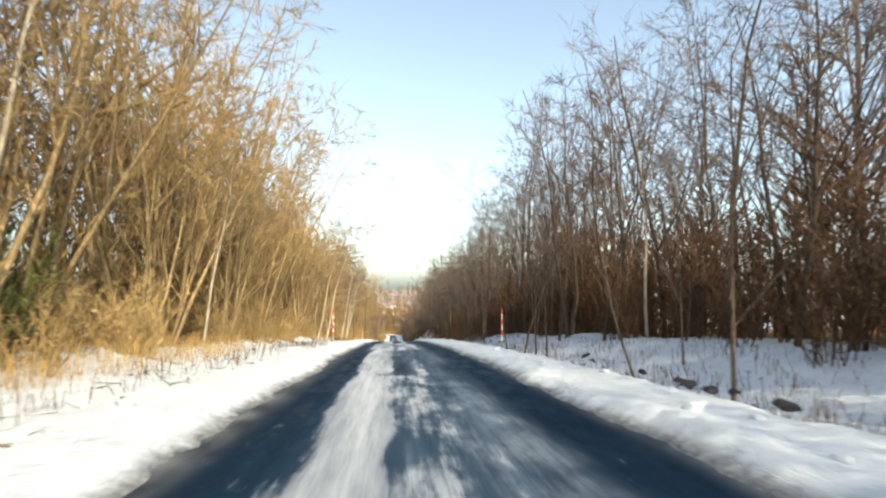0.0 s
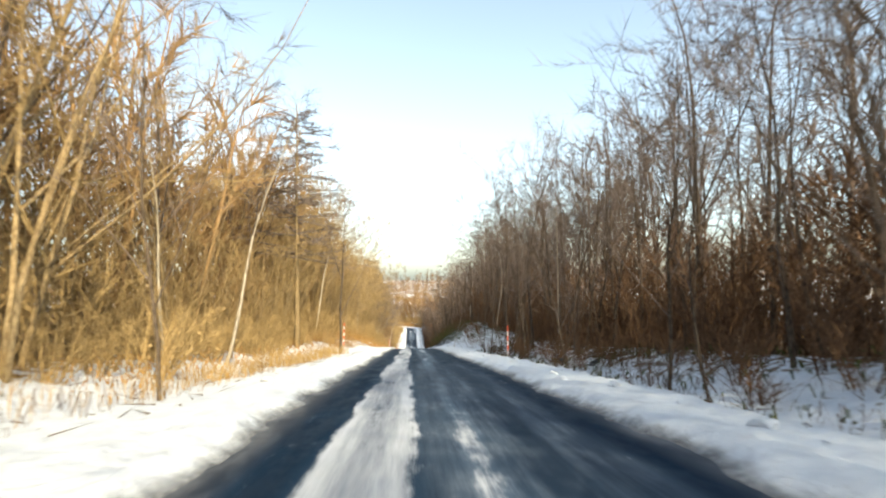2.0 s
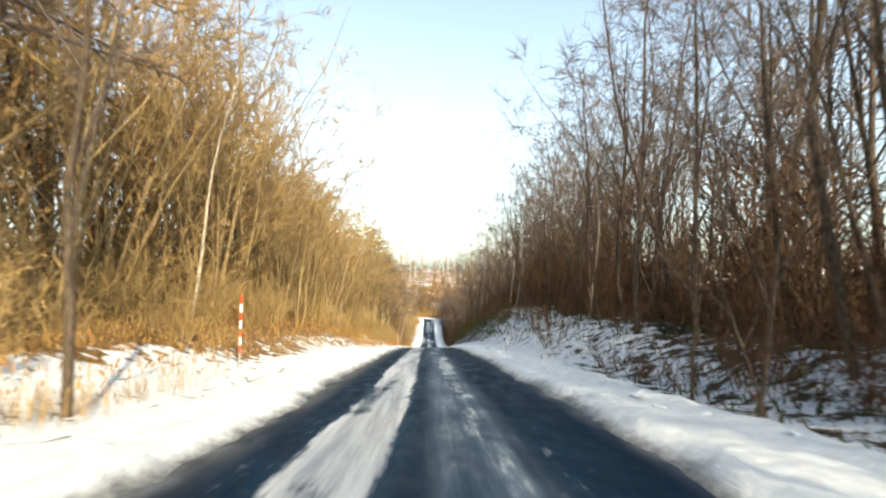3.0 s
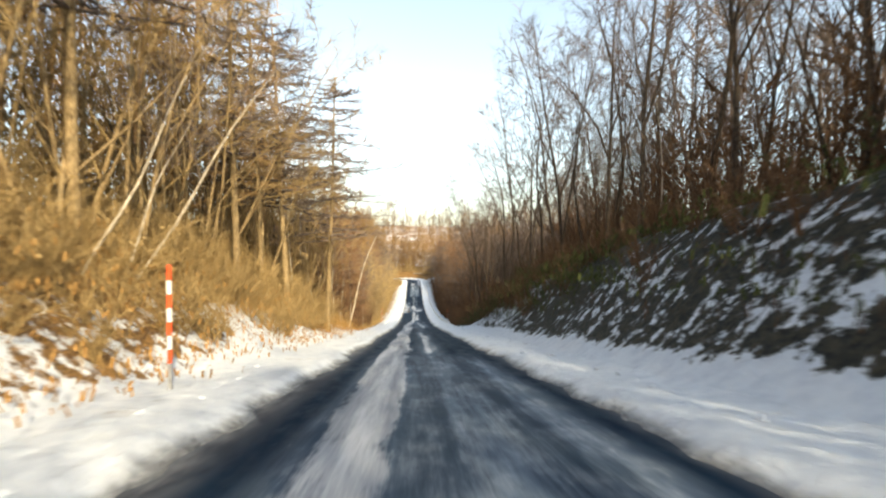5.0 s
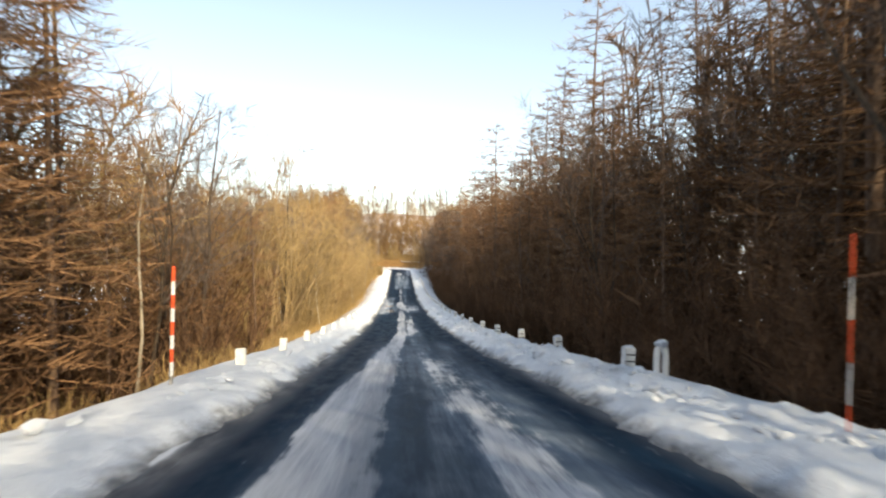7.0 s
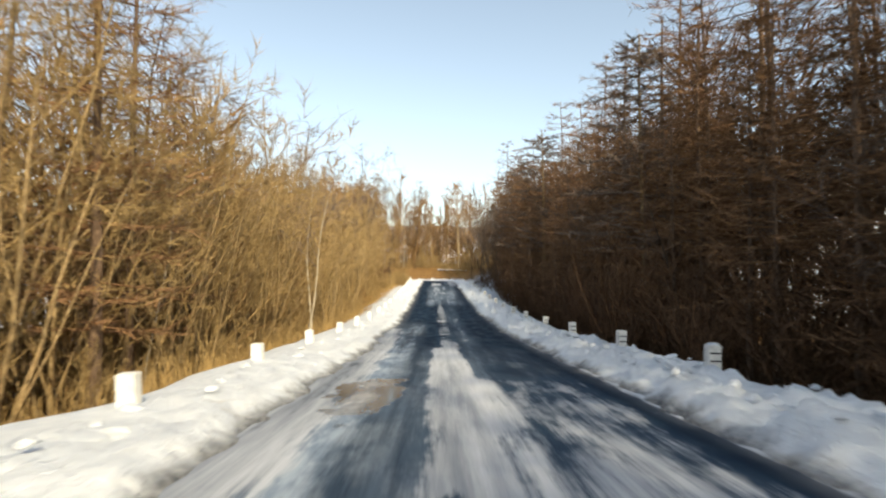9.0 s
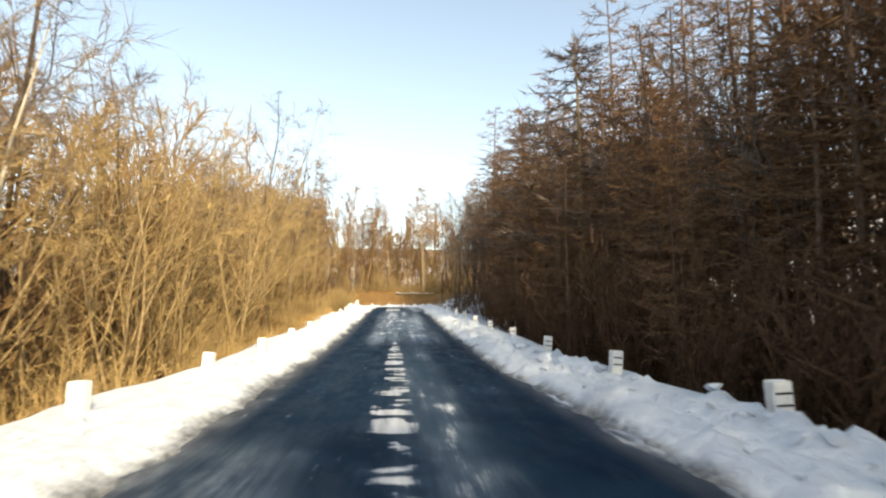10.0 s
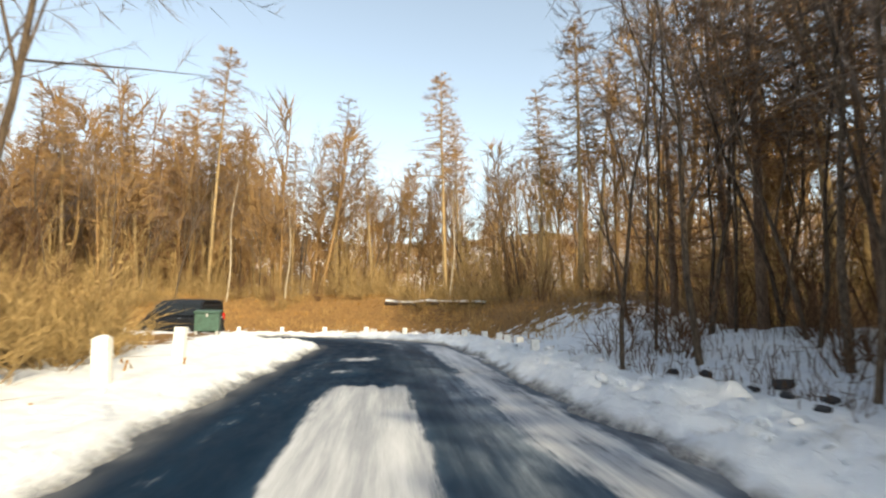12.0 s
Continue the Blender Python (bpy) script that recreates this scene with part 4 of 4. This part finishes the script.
# shaded copies of the same tangle: the darker brown carries the wood's shade
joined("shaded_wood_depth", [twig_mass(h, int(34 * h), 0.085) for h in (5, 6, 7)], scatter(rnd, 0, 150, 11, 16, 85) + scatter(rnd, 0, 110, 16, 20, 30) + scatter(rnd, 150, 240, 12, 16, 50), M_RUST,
       "tangle of branches in the depth of the wood, coloured shaded brown", "woodland")
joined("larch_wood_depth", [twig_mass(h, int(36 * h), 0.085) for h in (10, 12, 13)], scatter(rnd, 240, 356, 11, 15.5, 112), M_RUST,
       "tangle of branches in the depth of the larch wood, coloured shaded brown", "woodland")


_low = [thicket(rnd, h, 9, 16, 0.7, 0, 0.022, 1) for h in (0.9, 1.3, 1.8)]
joined("bank_brush", [(t.v + w.v, t.f + [tuple(j + len(t.v) for j in f) for f in w.f]) for t, w in _low], scatter(rnd, 112, 236, 5.8, 11, 110) + scatter(rnd, 190, 242, 5.2, 10.5, 130) + scatter(rnd, 352, 378, 6.0, 10, 18) + scatter(rnd, 70, 112, 6.4, 9, 30),
       M_RUST, "dark leafless brush on the snowy bank", "brush", 4.8)
_straw = [thicket(rnd, h, 8, 20, 0.45, 0, 0.036, 1) for h in (3.0, 4.2, 5.5)]
joined("golden_thicket", [(t.v + w.v, t.f + [tuple(j + len(t.v) for j in f) for f in w.f]) for t, w in _straw], scatter(rnd, -5, 216, -13, -8.6, 260) + scatter(rnd, 262, 372, -15, -8.6, 220) + scatter(rnd, 372, 430, 9, 34, 330),
       M_GOLD, "straw-coloured leafless thicket along the edge of the wood", "thicket")


def clods():
    """Broken lumps of ploughed snow along the verges."""
    bm = bmesh.new()
    bmesh.ops.create_icosphere(bm, subdivisions=1, radius=1)
    ball, tris = np.array([tuple(v.co) for v in bm.verts]), [tuple(v.index for v in f.verts) for f in bm.faces]
    bm.free()
    V, F, base = [], [], 0
    spots = scatter(rnd, 232, 372, 2.9, 3.9, 1300) + scatter(rnd, 232, 366, -3.9, -3.0, 200) + scatter(rnd, 15, 232, 3.0, 4.0, 160) + scatter(rnd, 15, 232, -4.0, -3.0, 120)
    for w, s in spots:
        p = on_road(w, s)
        top = verge(1, 2.28, 4.7, 0.26 if s > 0 else 0.22)(np.array([w]), np.array([s]), np.array([p.x]), np.array([p.y]))[0]
        r = min(0.13, abs(rnd.gauss(0.02, 0.045)) + 0.015)
        m = np.array(Euler((rnd.uniform(-0.5, 0.5), rnd.uniform(-0.5, 0.5), rnd.uniform(0, 6))).to_matrix()) * r
        jit = 1 + np.random.uniform(-0.3, 0.3, (len(ball), 1))
        V.append((ball * jit * np.array((1.5, 1.1, 0.7))) @ m.T + np.array((p.x, p.y, p.z + top + r * 0.1)))
        F += [tuple(j + base for j in f) for f in tris]
        base += len(ball)
    me = mesh_from("snow_clods", np.concatenate(V), F, [M_SNOW], smooth=False)
    tagged(part("snow_clods", me, None), "broken lumps of ploughed snow on the verge", "snow lumps", kind="stuff")


clods()


# ---------------------------------------------------------------- roadside things
def verge_top(way, side):
    """Top of the ploughed snow at a place beside the road."""
    p = on_road(way, side)
    return Vector((p.x, p.y, max(ground_at(p.x, p.y), p.z + 0.12)))


def snow_pole(way, side, height, band, bands, radius, top_red=True, turn=(0, 0), label=""):
    """Red and white banded pole that marks the road edge in deep snow."""
    base = new("snow_pole")
    base.matrix_basis = Matrix.Translation(verge_top(way, side)) @ pose(0, 0, -0.15, turn[0], turn[1], 0)
    shaft = height + 0.15 - band * bands
    part("shaft", tube_bm(bmesh.new(), radius, radius, shaft), M_STEEL, base, "grey steel foot")
    for i in range(bands):
        red = (i % 2 == 0) == top_red
        m = Matrix.Translation((0, 0, height + 0.15 - band * (i + 1)))
        part("band", tube_bm(bmesh.new(), radius * 1.06, radius * 1.06, band - 0.002, m), M_RED if red else M_WHITE, base,
             "red reflective band" if red else "white reflective band")
    cap = bmesh.new()
    bmesh.ops.create_uvsphere(cap, u_segments=12, v_segments=6, radius=radius, matrix=Matrix.Translation((0, 0, height + 0.15)))
    part("cap", cap, M_RED if top_red else M_WHITE, base)
    tagged(base, label or "red and white banded snow pole at the road edge", "snow pole", "snow poles")


snow_pole(61.0, -4.85, 2.2, 0.25, 7, 0.035)
snow_pole(116.8, -5.8, 2.2, 0.25, 7, 0.035, turn=(0, 1))
snow_pole(178.5, -4.5, 2.1, 0.24, 7, 0.04)
snow_pole(235.4, 3.9, 1.9, 0.40, 5, 0.009, turn=(0, 1))
snow_pole(241.0, -4.5, 2.1, 0.25, 8, 0.03, turn=(0, 1.5))
snow_pole(45.5, 4.8, 1.8, 0.25, 6, 0.032)
snow_pole(101.5, 4.7, 1.6, 0.25, 5, 0.032)


def guard_block_mesh():
    """White concrete guard block: a short square post with chamfered edges and a recessed face."""
    bm = bmesh.new()
    box(bm, (0.22, 0.18, 0.85), Matrix.Translation((0, 0, -0.03)), 0.02)
    me = bpy.data.meshes.new("guard_block_body")
    bm.to_mesh(me)
    bm.free()
    me.materials.append(M_CONCRETE)
    return me


def band_mesh():
    bm = bmesh.new()
    box(bm, (0.18, 0.008, 0.025), None, 0.002)
    me = bpy.data.meshes.new("guard_block_band")
    bm.to_mesh(me)
    bm.free()
    me.materials.append(M_TYRE)
    return me


def cap_mesh():
    bm = bmesh.new()
    bmesh.ops.create_icosphere(bm, subdivisions=2, radius=1, matrix=Matrix.Diagonal((0.105, 0.085, 0.04, 1)))
    for v in bm.verts:
        v.co += Vector((noise.noise(v.co * 9), noise.noise(v.co * 9 + Vector((3, 1, 2))), noise.noise(v.co * 8))) * 0.02
        v.co.z = max(v.co.z, -0.02)
    me = bpy.data.meshes.new("guard_block_snow")
    bm.to_mesh(me)
    bm.free()
    me.materials.append(M_SNOW)
    me.polygons.foreach_set("use_smooth", [True] * len(me.polygons))
    return me


BLOCK, BAND, SNOWCAP = guard_block_mesh(), band_mesh(), cap_mesh()


def guard_block(way, side, tilt=0.0, capped=False, banded=False, up=0.0):
    p = verge_top(way, side)
    heading = math.degrees(axis(way)[2])
    base = new("guard_block")
    base.matrix_basis = pose(p.x, p.y, p.z + up, rnd.gauss(0, 2.0), tilt, heading + rnd.gauss(0, 4))
    part("block", BLOCK, None, base)
    if banded:
        for z in (0.13, 0.26):
            ob = part("dark_band", BAND, None, base, "dark line across the face")
            ob.location = (0, -0.093, z)
    if capped:
        ob = part("snow_cap", SNOWCAP, None, base, "small cap of snow")
        ob.location = (0, 0, 0.395)
    tagged(base, "short white concrete guard block half sunk in snow", "guard block", "guard blocks")


w = 240.8
while w < 356:
    guard_block(w + rnd.uniform(-0.1, 0.1), 4.15, rnd.gauss(0, 3), rnd.random() < 0.3, True, 0.1)
    w += 4.64
w = 348.5 - 23 * 4.55
while w < 371:
    at = w - 1.8 if w > 364 else w
    guard_block(at + rnd.uniform(-0.1, 0.1), -4.05, rnd.gauss(0, 3), rnd.random() < 0.4, False, 0.24 if w > 364 else 0.0)
    w += 4.55
guard_block(368.4, -4.25, 2, False, False, 0.2)
w = 371.0
while w < 402:
    guard_block(w, 3.9 + 1.1 * math.exp(-((w - 383) / 5) ** 2), rnd.gauss(0, 3), False, False)
    w += 1.75


def arch_bollard(way, side, turn=0.0):
    """White inverted-U bollard with snow sticking to it."""
    p = verge_top(way, side)
    base = new("arch_bollard")
    base.matrix_basis = pose(p.x, p.y, p.z - 0.2, 0, 0, math.degrees(axis(way)[2]) + turn)
    st = Sticks()
    pts = [Vector((-0.19, 0, 0)), Vector((-0.19, 0, 0.5))]
    pts += [Vector((-0.19 * math.cos(g), 0, 0.58 + 0.22 * math.sin(g))) for g in np.linspace(0, math.pi, 9)]
    pts += [Vector((0.19, 0, 0.5)), Vector((0.19, 0, 0))]
    st.tube(pts, [0.055] * len(pts), 10)
    part("pipe", st.mesh("arch_pipe", M_WHITE), None, base)
    bm = bmesh.new()
    bmesh.ops.create_icosphere(bm, subdivisions=3, radius=1, matrix=Matrix.Translation((0, 0, 0.82)) @ Matrix.Diagonal((0.17, 0.09, 0.07, 1)))
    for v in bm.verts:
        v.co += Vector((noise.noise(v.co * 8), noise.noise(v.co * 9), noise.noise(v.co * 7))) * 0.03
    part("snow_cap", bm, M_SNOW, base, "snow lying on the arch")
    tagged(base, "white inverted-U bollard capped with snow beside the guard blocks", "bollard", "arch bollards")


arch_bollard(354.4, -3.85)
arch_bollard(354.0, 3.95, 10)
arch_bollard(239.6, 4.2, 42)


def rock(way, side, size, squash):
    """A broken angular stone."""
    p = on_road(way, side)
    bm = bmesh.new()
    for k in range(16):
        q = Vector((rnd.gauss(0, 1), rnd.gauss(0, 1), rnd.gauss(0, 1))).normalized() * size * rnd.uniform(0.75, 1.1)
        bm.verts.new((q.x * 1.25, q.y, q.z * squash))
    hull = bmesh.ops.convex_hull(bm, input=list(bm.verts))
    bmesh.ops.delete(bm, geom=[v for v in bm.verts if not v.link_faces], context="VERTS")
    bmesh.ops.bevel(bm, geom=list(bm.edges), offset=size * 0.06, segments=1, affect="EDGES")
    ob = part("rock", bm, M_ROCK)
    ob.matrix_basis = pose(p.x, p.y, verge_top(way, side).z + size * squash * 0.2, rnd.uniform(-15, 15), rnd.uniform(-15, 15), rnd.uniform(0, 360))
    tagged(ob, "dark wet rock poking out of the snow", "rock", "roadside rocks")


for wy, sd, sz in ((28.4, 4.8, 0.15), (28.1, 5.0, 0.10), (29.3, 4.9, 0.17), (29.9, 5.05, 0.11), (26.7, 4.8, 0.17), (28.8, 4.65, 0.08), (31.5, 5.1, 0.12), (37, 5.8, 0.16), (35, 5.3, 0.1), (55, 6.6, 0.12), (57, 7.2, 0.16), (60, 6.9, 0.13),
                   (92, 6.0, 0.12), (94, 6.8, 0.16), (97, 6.3, 0.13), (101, 7.2, 0.18), (366, 5.6, 0.14), (364.5, 5.9, 0.18), (363.2, 5.5, 0.12), (361, 6.4, 0.2), (362.4, 4.7, 0.10), (363.1, 4.9, 0.12), (361.5, 5.1, 0.13), (361.9, 5.3, 0.08), (365.2, 4.9, 0.1), (366.4, 5.2, 0.13), (364.2, 5.2, 0.09)):
    rock(wy, sd, sz, 0.6)


def blades(name, spots, mat, label, category, low, high, per, spread, wide, droop):
    """Tufts of grass or bamboo grass in one mesh."""
    xs, ys = zip(*[on_road(w, s).xy for w, s in spots])
    zs, way, side = ground_z(np.array(xs), np.array(ys))
    V, F = [], []
    for x, y, z in zip(xs, ys, zs):
        for k in range(per):
            g, h = rnd.uniform(0, 6.28), rnd.uniform(low, high)
            c, s = math.cos(g), math.sin(g)
            px, py = x + rnd.gauss(0, spread), y + rnd.gauss(0, spread)
            o = h * rnd.uniform(0.15, 0.7) * (1 + 1.6 * droop)
            n = len(V)
            V += [(px - s * wide, py + c * wide, z - 0.05), (px + s * wide, py - c * wide, z - 0.05),
                  (px + c * o * 0.5 + s * wide, py + s * o * 0.5 - c * wide, z + h * 0.7), (px + c * o * 0.5 - s * wide, py + s * o * 0.5 + c * wide, z + h * 0.7),
                  (px + c * o, py + s * o, z + h * (1 - droop))]
            F += [(n, n + 1, n + 2, n + 3), (n + 3, n + 2, n + 4)]
    me = mesh_from(name, V, F, [mat], smooth=False)
    tagged(part(name, me, None), label, category, kind="stuff")


blades("dry_grass", scatter(rnd, 4, 42, -8.2, -6.3, 330) + scatter(rnd, 42, 84, -8.4, -7.0, 120) + scatter(rnd, 84, 120, -8.6, -7.6, 80) + scatter(rnd, 84, 108, -5.5, -4.8, 90) + scatter(rnd, 80, 112, -5.6, -5.0, 50) + scatter(rnd, 112, 215, -7.4, -5.6, 90) + scatter(rnd, 150, 212, -9.5, -6.4, 380) + scatter(rnd, 224, 366, -7.5, -5.2, 350)
       + scatter(rnd, 376, 428, 5.4, 12, 800) + scatter(rnd, 348, 370, -8, -5.2, 200), M_GRASS,
       "tall dry straw-coloured grass at the edge of the wood", "grass", 0.2, 0.8, 16, 0.25, 0.005, 0.25)
blades("bamboo_grass", scatter(rnd, 130, 226, 5.4, 12, 1200) + scatter(rnd, 186, 226, 6.0, 9.5, 500) + scatter(rnd, 70, 130, 6.5, 10, 150), M_SASA,
       "dull green bamboo grass on the snowy bank", "bamboo grass", 0.05, 0.28, 14, 0.85, 0.02, 0.75)
blades("withered_leaves", scatter(rnd, 84, 140, -9, -6.8, 300) + scatter(rnd, 140, 226, -11, -5.3, 1500) + scatter(rnd, 346, 368, -9, -5.6, 160) + scatter(rnd, 376, 420, 5, 10, 600), M_LEAF,
       "withered orange-brown leaves and fern on the sunlit bank", "withered leaves", 0.04, 0.17, 15, 0.75, 0.019, 0.7)
blades("dead_stalks", scatter(rnd, 70, 236, 5.2, 12, 900) + scatter(rnd, 4, 80, 5.2, 9, 420) + scatter(rnd, 20, 110, -6.4, -4.9, 170) + scatter(rnd, 350, 372, 4.9, 12, 320), M_RUST,
       "dark dead stalks sticking out of the snow", "dead stalks", 0.1, 0.5, 12, 0.35, 0.006, 0.4)


def fallen_twigs():
    """Thin broken twigs lying on the snow of the shoulders."""
    st = Sticks()
    spots = scatter(rnd, 14, 116, -7.2, -3.9, 520) + scatter(rnd, 14, 116, 4.6, 8.0, 420) + scatter(rnd, 350, 374, 4.0, 8, 160) + scatter(rnd, 214, 240, -7, -4.6, 60)
    xs, ys = zip(*[on_road(w, s).xy for w, s in spots])
    zs, _, sides = ground_z(np.array(xs), np.array(ys))
    for (w, s), x, y, z in zip(spots, xs, ys, zs):
        top = verge(1, 2.28, 4.7, 0.24)(np.array([w]), np.array([s]), np.array([x]), np.array([y]))[0] + float(road_z(w)) if abs(s) < 4.6 else z
        g = rnd.uniform(0, 6.28)
        st.spike(Vector((x, y, max(top, z) + 0.01)), Vector((math.cos(g), math.sin(g), rnd.uniform(-0.05, 0.35))) * rnd.uniform(0.12, 0.5), rnd.uniform(0.006, 0.02))
    tagged(part("fallen_twigs", st.mesh("fallen_twigs", M_TWIG), None), "dark broken twigs lying on the snow", "twigs", kind="stuff")


fallen_twigs()


# ---------------------------------------------------------------- sand box and car at the bend
def sand_box(x, y, turn):
    base = new("sand_box")
    base.matrix_basis = pose(x, y, ground_at(x, y) + 0.02, 0, 0, turn)
    part("body", box(bmesh.new(), (0.72, 0.52, 0.58), Matrix.Translation((0, 0, 0.38)), 0.02), M_GREEN, base)
    lid = bmesh.new()
    box(lid, (0.78, 0.60, 0.06), pose(0, 0, 0.70, 6, 0, 0), 0.015)
    ob = part("lid", lid, M_GREEN, base, "sloping green lid")
    for sx in (-0.3, 0.3):
        part("foot", box(bmesh.new(), (0.08, 0.5, 0.12), Matrix.Translation((sx, 0, 0.04)), 0.008), M_STEEL, base)
    part("latch", box(bmesh.new(), (0.06, 0.03, 0.10), Matrix.Translation((0, -0.29, 0.58)), 0.006), M_STEEL, ob)
    tagged(base, "dull green metal sand box beside the bend", "sand box")


sand_box(-5.15, 374.6, 10)


def loft(sections, close=True):
    """A closed skin through rings of points."""
    bm = bmesh.new()
    rings = [[bm.verts.new(p) for p in ring] for ring in sections]
    n = len(rings[0])
    for a, b in zip(rings, rings[1:]):
        for k in range(n):
            bm.faces.new((a[k], a[(k + 1) % n], b[(k + 1) % n], b[k]))
    bm.faces.new(rings[0][::-1])
    bm.faces.new(rings[-1])
    bmesh.ops.recalc_face_normals(bm, faces=bm.faces)
    return bm


def van(way, side, turn):
    """Boxy dark van with a tall tailgate; its front points along +y."""
    p = on_road(way, side)
    base = new("van")
    base.matrix_basis = pose(p.x, p.y, p.z + 0.02, 0, 0, math.degrees(axis(way)[2]) + turn)

    def ring(y, half, z0, z1, r=0.10, tuck=0.0):
        return [(-half + r, y, z0), (half - r, y, z0), (half, y, z0 + r), (half - tuck, y, z1 - r), (half - r - tuck, y, z1), (-half + r + tuck, y, z1), (-half + tuck, y, z1 - r), (-half, y, z0 + r)]

    lower = loft([ring(-2.12, 0.76, 0.40, 1.02), ring(-2.05, 0.83, 0.28, 1.08), ring(-0.8, 0.85, 0.24, 1.10), ring(0.9, 0.85, 0.24, 1.08), ring(1.7, 0.83, 0.28, 1.00), ring(2.05, 0.78, 0.32, 0.86), ring(2.16, 0.70, 0.40, 0.72)])
    bmesh.ops.bevel(lower, geom=list(lower.edges), offset=0.02, segments=2, affect="EDGES")
    body = part("body", lower, M_CAR, base, "glossy blue-black body")
    upper = loft([ring(-2.06, 0.78, 1.04, 1.80, 0.08, 0.08), ring(-1.95, 0.80, 1.04, 1.93, 0.10, 0.10), ring(-0.3, 0.80, 1.04, 1.96, 0.10, 0.10), ring(0.75, 0.78, 1.04, 1.90, 0.10, 0.10), ring(1.62, 0.76, 1.00, 1.12, 0.03, 0.02)])
    bmesh.ops.bevel(upper, geom=list(upper.edges), offset=0.015, segments=2, affect="EDGES")
    part("cabin", upper, M_CAR, base)
    part("rear_window", box(bmesh.new(), (1.22, 0.03, 0.50), pose(0, -2.055, 1.46, -4, 0, 0), 0.010), M_GLASS, body, "dark tinted rear window")
    part("roof_spoiler", box(bmesh.new(), (1.26, 0.20, 0.04), pose(0, -2.06, 1.86, 4, 0, 0), 0.012), M_CAR, body)
    part("wiper", box(bmesh.new(), (0.55, 0.02, 0.02), pose(-0.12, -2.09, 1.24, 0, 6, 0), 0.004), M_TYRE, body)
    for sx in (-1, 1):
        for cy, ln in ((-1.45, 0.95), (-0.35, 1.05), (0.62, 0.72)):
            part("side_window", box(bmesh.new(), (0.03, ln, 0.46), pose(sx * 0.765, cy, 1.46, 0, -sx * 6, 0), 0.008), M_GLASS, body)
        part("tail_lamp", box(bmesh.new(), (0.15, 0.06, 0.34), pose(sx * 0.73, -2.09, 1.10), 0.02), M_LAMP, body, "red tail lamp")
        part("mirror", box(bmesh.new(), (0.18, 0.12, 0.20), pose(sx * 0.96, 1.05, 1.22), 0.03), M_CAR, body)
        part("door_handle", box(bmesh.new(), (0.03, 0.18, 0.03), pose(sx * 0.86, -0.75, 1.0), 0.008), M_CHROME, body)
        for wy in (-1.32, 1.36):
            wheel = new("wheel")
            wheel.parent = base
            wheel.matrix_basis = pose(sx * 0.74, wy, 0.32, 0, 90, 0)
            part("tyre", tube_bm(bmesh.new(), 0.32, 0.32, 0.20, Matrix.Translation((0, 0, -0.10)), 24), M_TYRE, wheel)
            part("rim", tube_bm(bmesh.new(), 0.20, 0.18, 0.21, Matrix.Translation((0, 0, -0.105)), 18), M_RIM, wheel)
    part("bumper", box(bmesh.new(), (1.60, 0.16, 0.26), pose(0, -2.10, 0.46), 0.04), M_CAR, body)
    part("number_plate", box(bmesh.new(), (0.33, 0.015, 0.165), pose(0.0, -2.155, 0.80, -4, 0, 0), 0.004), M_WHITE, body, "plain white plate")
    part("trim_strip", box(bmesh.new(), (1.25, 0.03, 0.09), pose(0, -2.115, 1.05), 0.010), M_CHROME, body, "bright trim strip above the plate")
    tagged(base, "boxy blue-black van rounding the snowy bend", "van")


van(392.0, 1.0, -32)


def fallen_log(x, y, length, turn, radius):
    """A fallen trunk on the bank with snow lying along it."""
    base = new("fallen_log")
    c, n = math.cos(radians(turn)) * length / 2, math.sin(radians(turn)) * length / 2
    low, high = ground_at(x - c, y - n), ground_at(x + c, y + n)
    base.matrix_basis = pose(x, y, (low + high) / 2 + radius * 0.2, 0, -math.degrees(math.atan2(high - low, length)), turn)
    st, top = Sticks(), Sticks()
    own = random.Random(5)
    pts = [Vector((length * (i / 7 - 0.5), own.gauss(0, 0.10), own.gauss(0, 0.05))) for i in range(8)]
    st.tube(pts, [radius * (1 - 0.6 * i / 7) for i in range(8)], 8)
    for i in (2, 4, 5):
        st.spike(pts[i], Vector((own.uniform(-0.3, 0.5), own.choice((-0.6, 0.6)), own.uniform(0.2, 0.7))), radius * 0.35)
    top.tube([p + Vector((0, 0, radius * 0.75)) for p in pts], [radius * (0.75 - 0.4 * i / 7) for i in range(8)], 7)
    part("trunk", st.mesh("fallen_log_trunk", M_BARK), None, base)
    part("snow_cover", top.mesh("fallen_log_snow", M_SNOW), None, base, "snow lying along the log")
    tagged(base, "fallen log covered with snow on the bank at the bend", "log")


fallen_log(3.2, 388.2, 7.6, -46, 0.15)


# low brush: on the sunny bank of the cutting, behind the blocks inside the bend and on the bank beyond it
_low_gold = [thicket(rnd, h, 12, 22, 0.7, 1, 0.02, 1) for h in (0.7, 1.0, 1.4)]
joined("golden_brush", [(t.v + w.v, t.f + [tuple(j + len(t.v) for j in f) for f in w.f]) for t, w in _low_gold], scatter(rnd, 160, 208, -8.8, -6.0, 130) + scatter(rnd, 358, 369, -6.6, -4.9, 34) + scatter(rnd, 380, 404, 7.2, 12, 60),
       M_GOLD, "low straw-coloured brush on the snowy bank", "brush", 4.6)
_low_rust = [thicket(rnd, h, 12, 24, 0.6, 0, 0.024, 1) for h in (1.6, 2.2, 2.8)]
joined("brown_brush", [(t.v + w.v, t.f + [tuple(j + len(t.v) for j in f) for f in w.f]) for t, w in _low_rust], scatter(rnd, 216, 248, 5.6, 10, 90),
       M_RUST, "dense rust-brown brush below the end of the bank", "brush", 5.2)
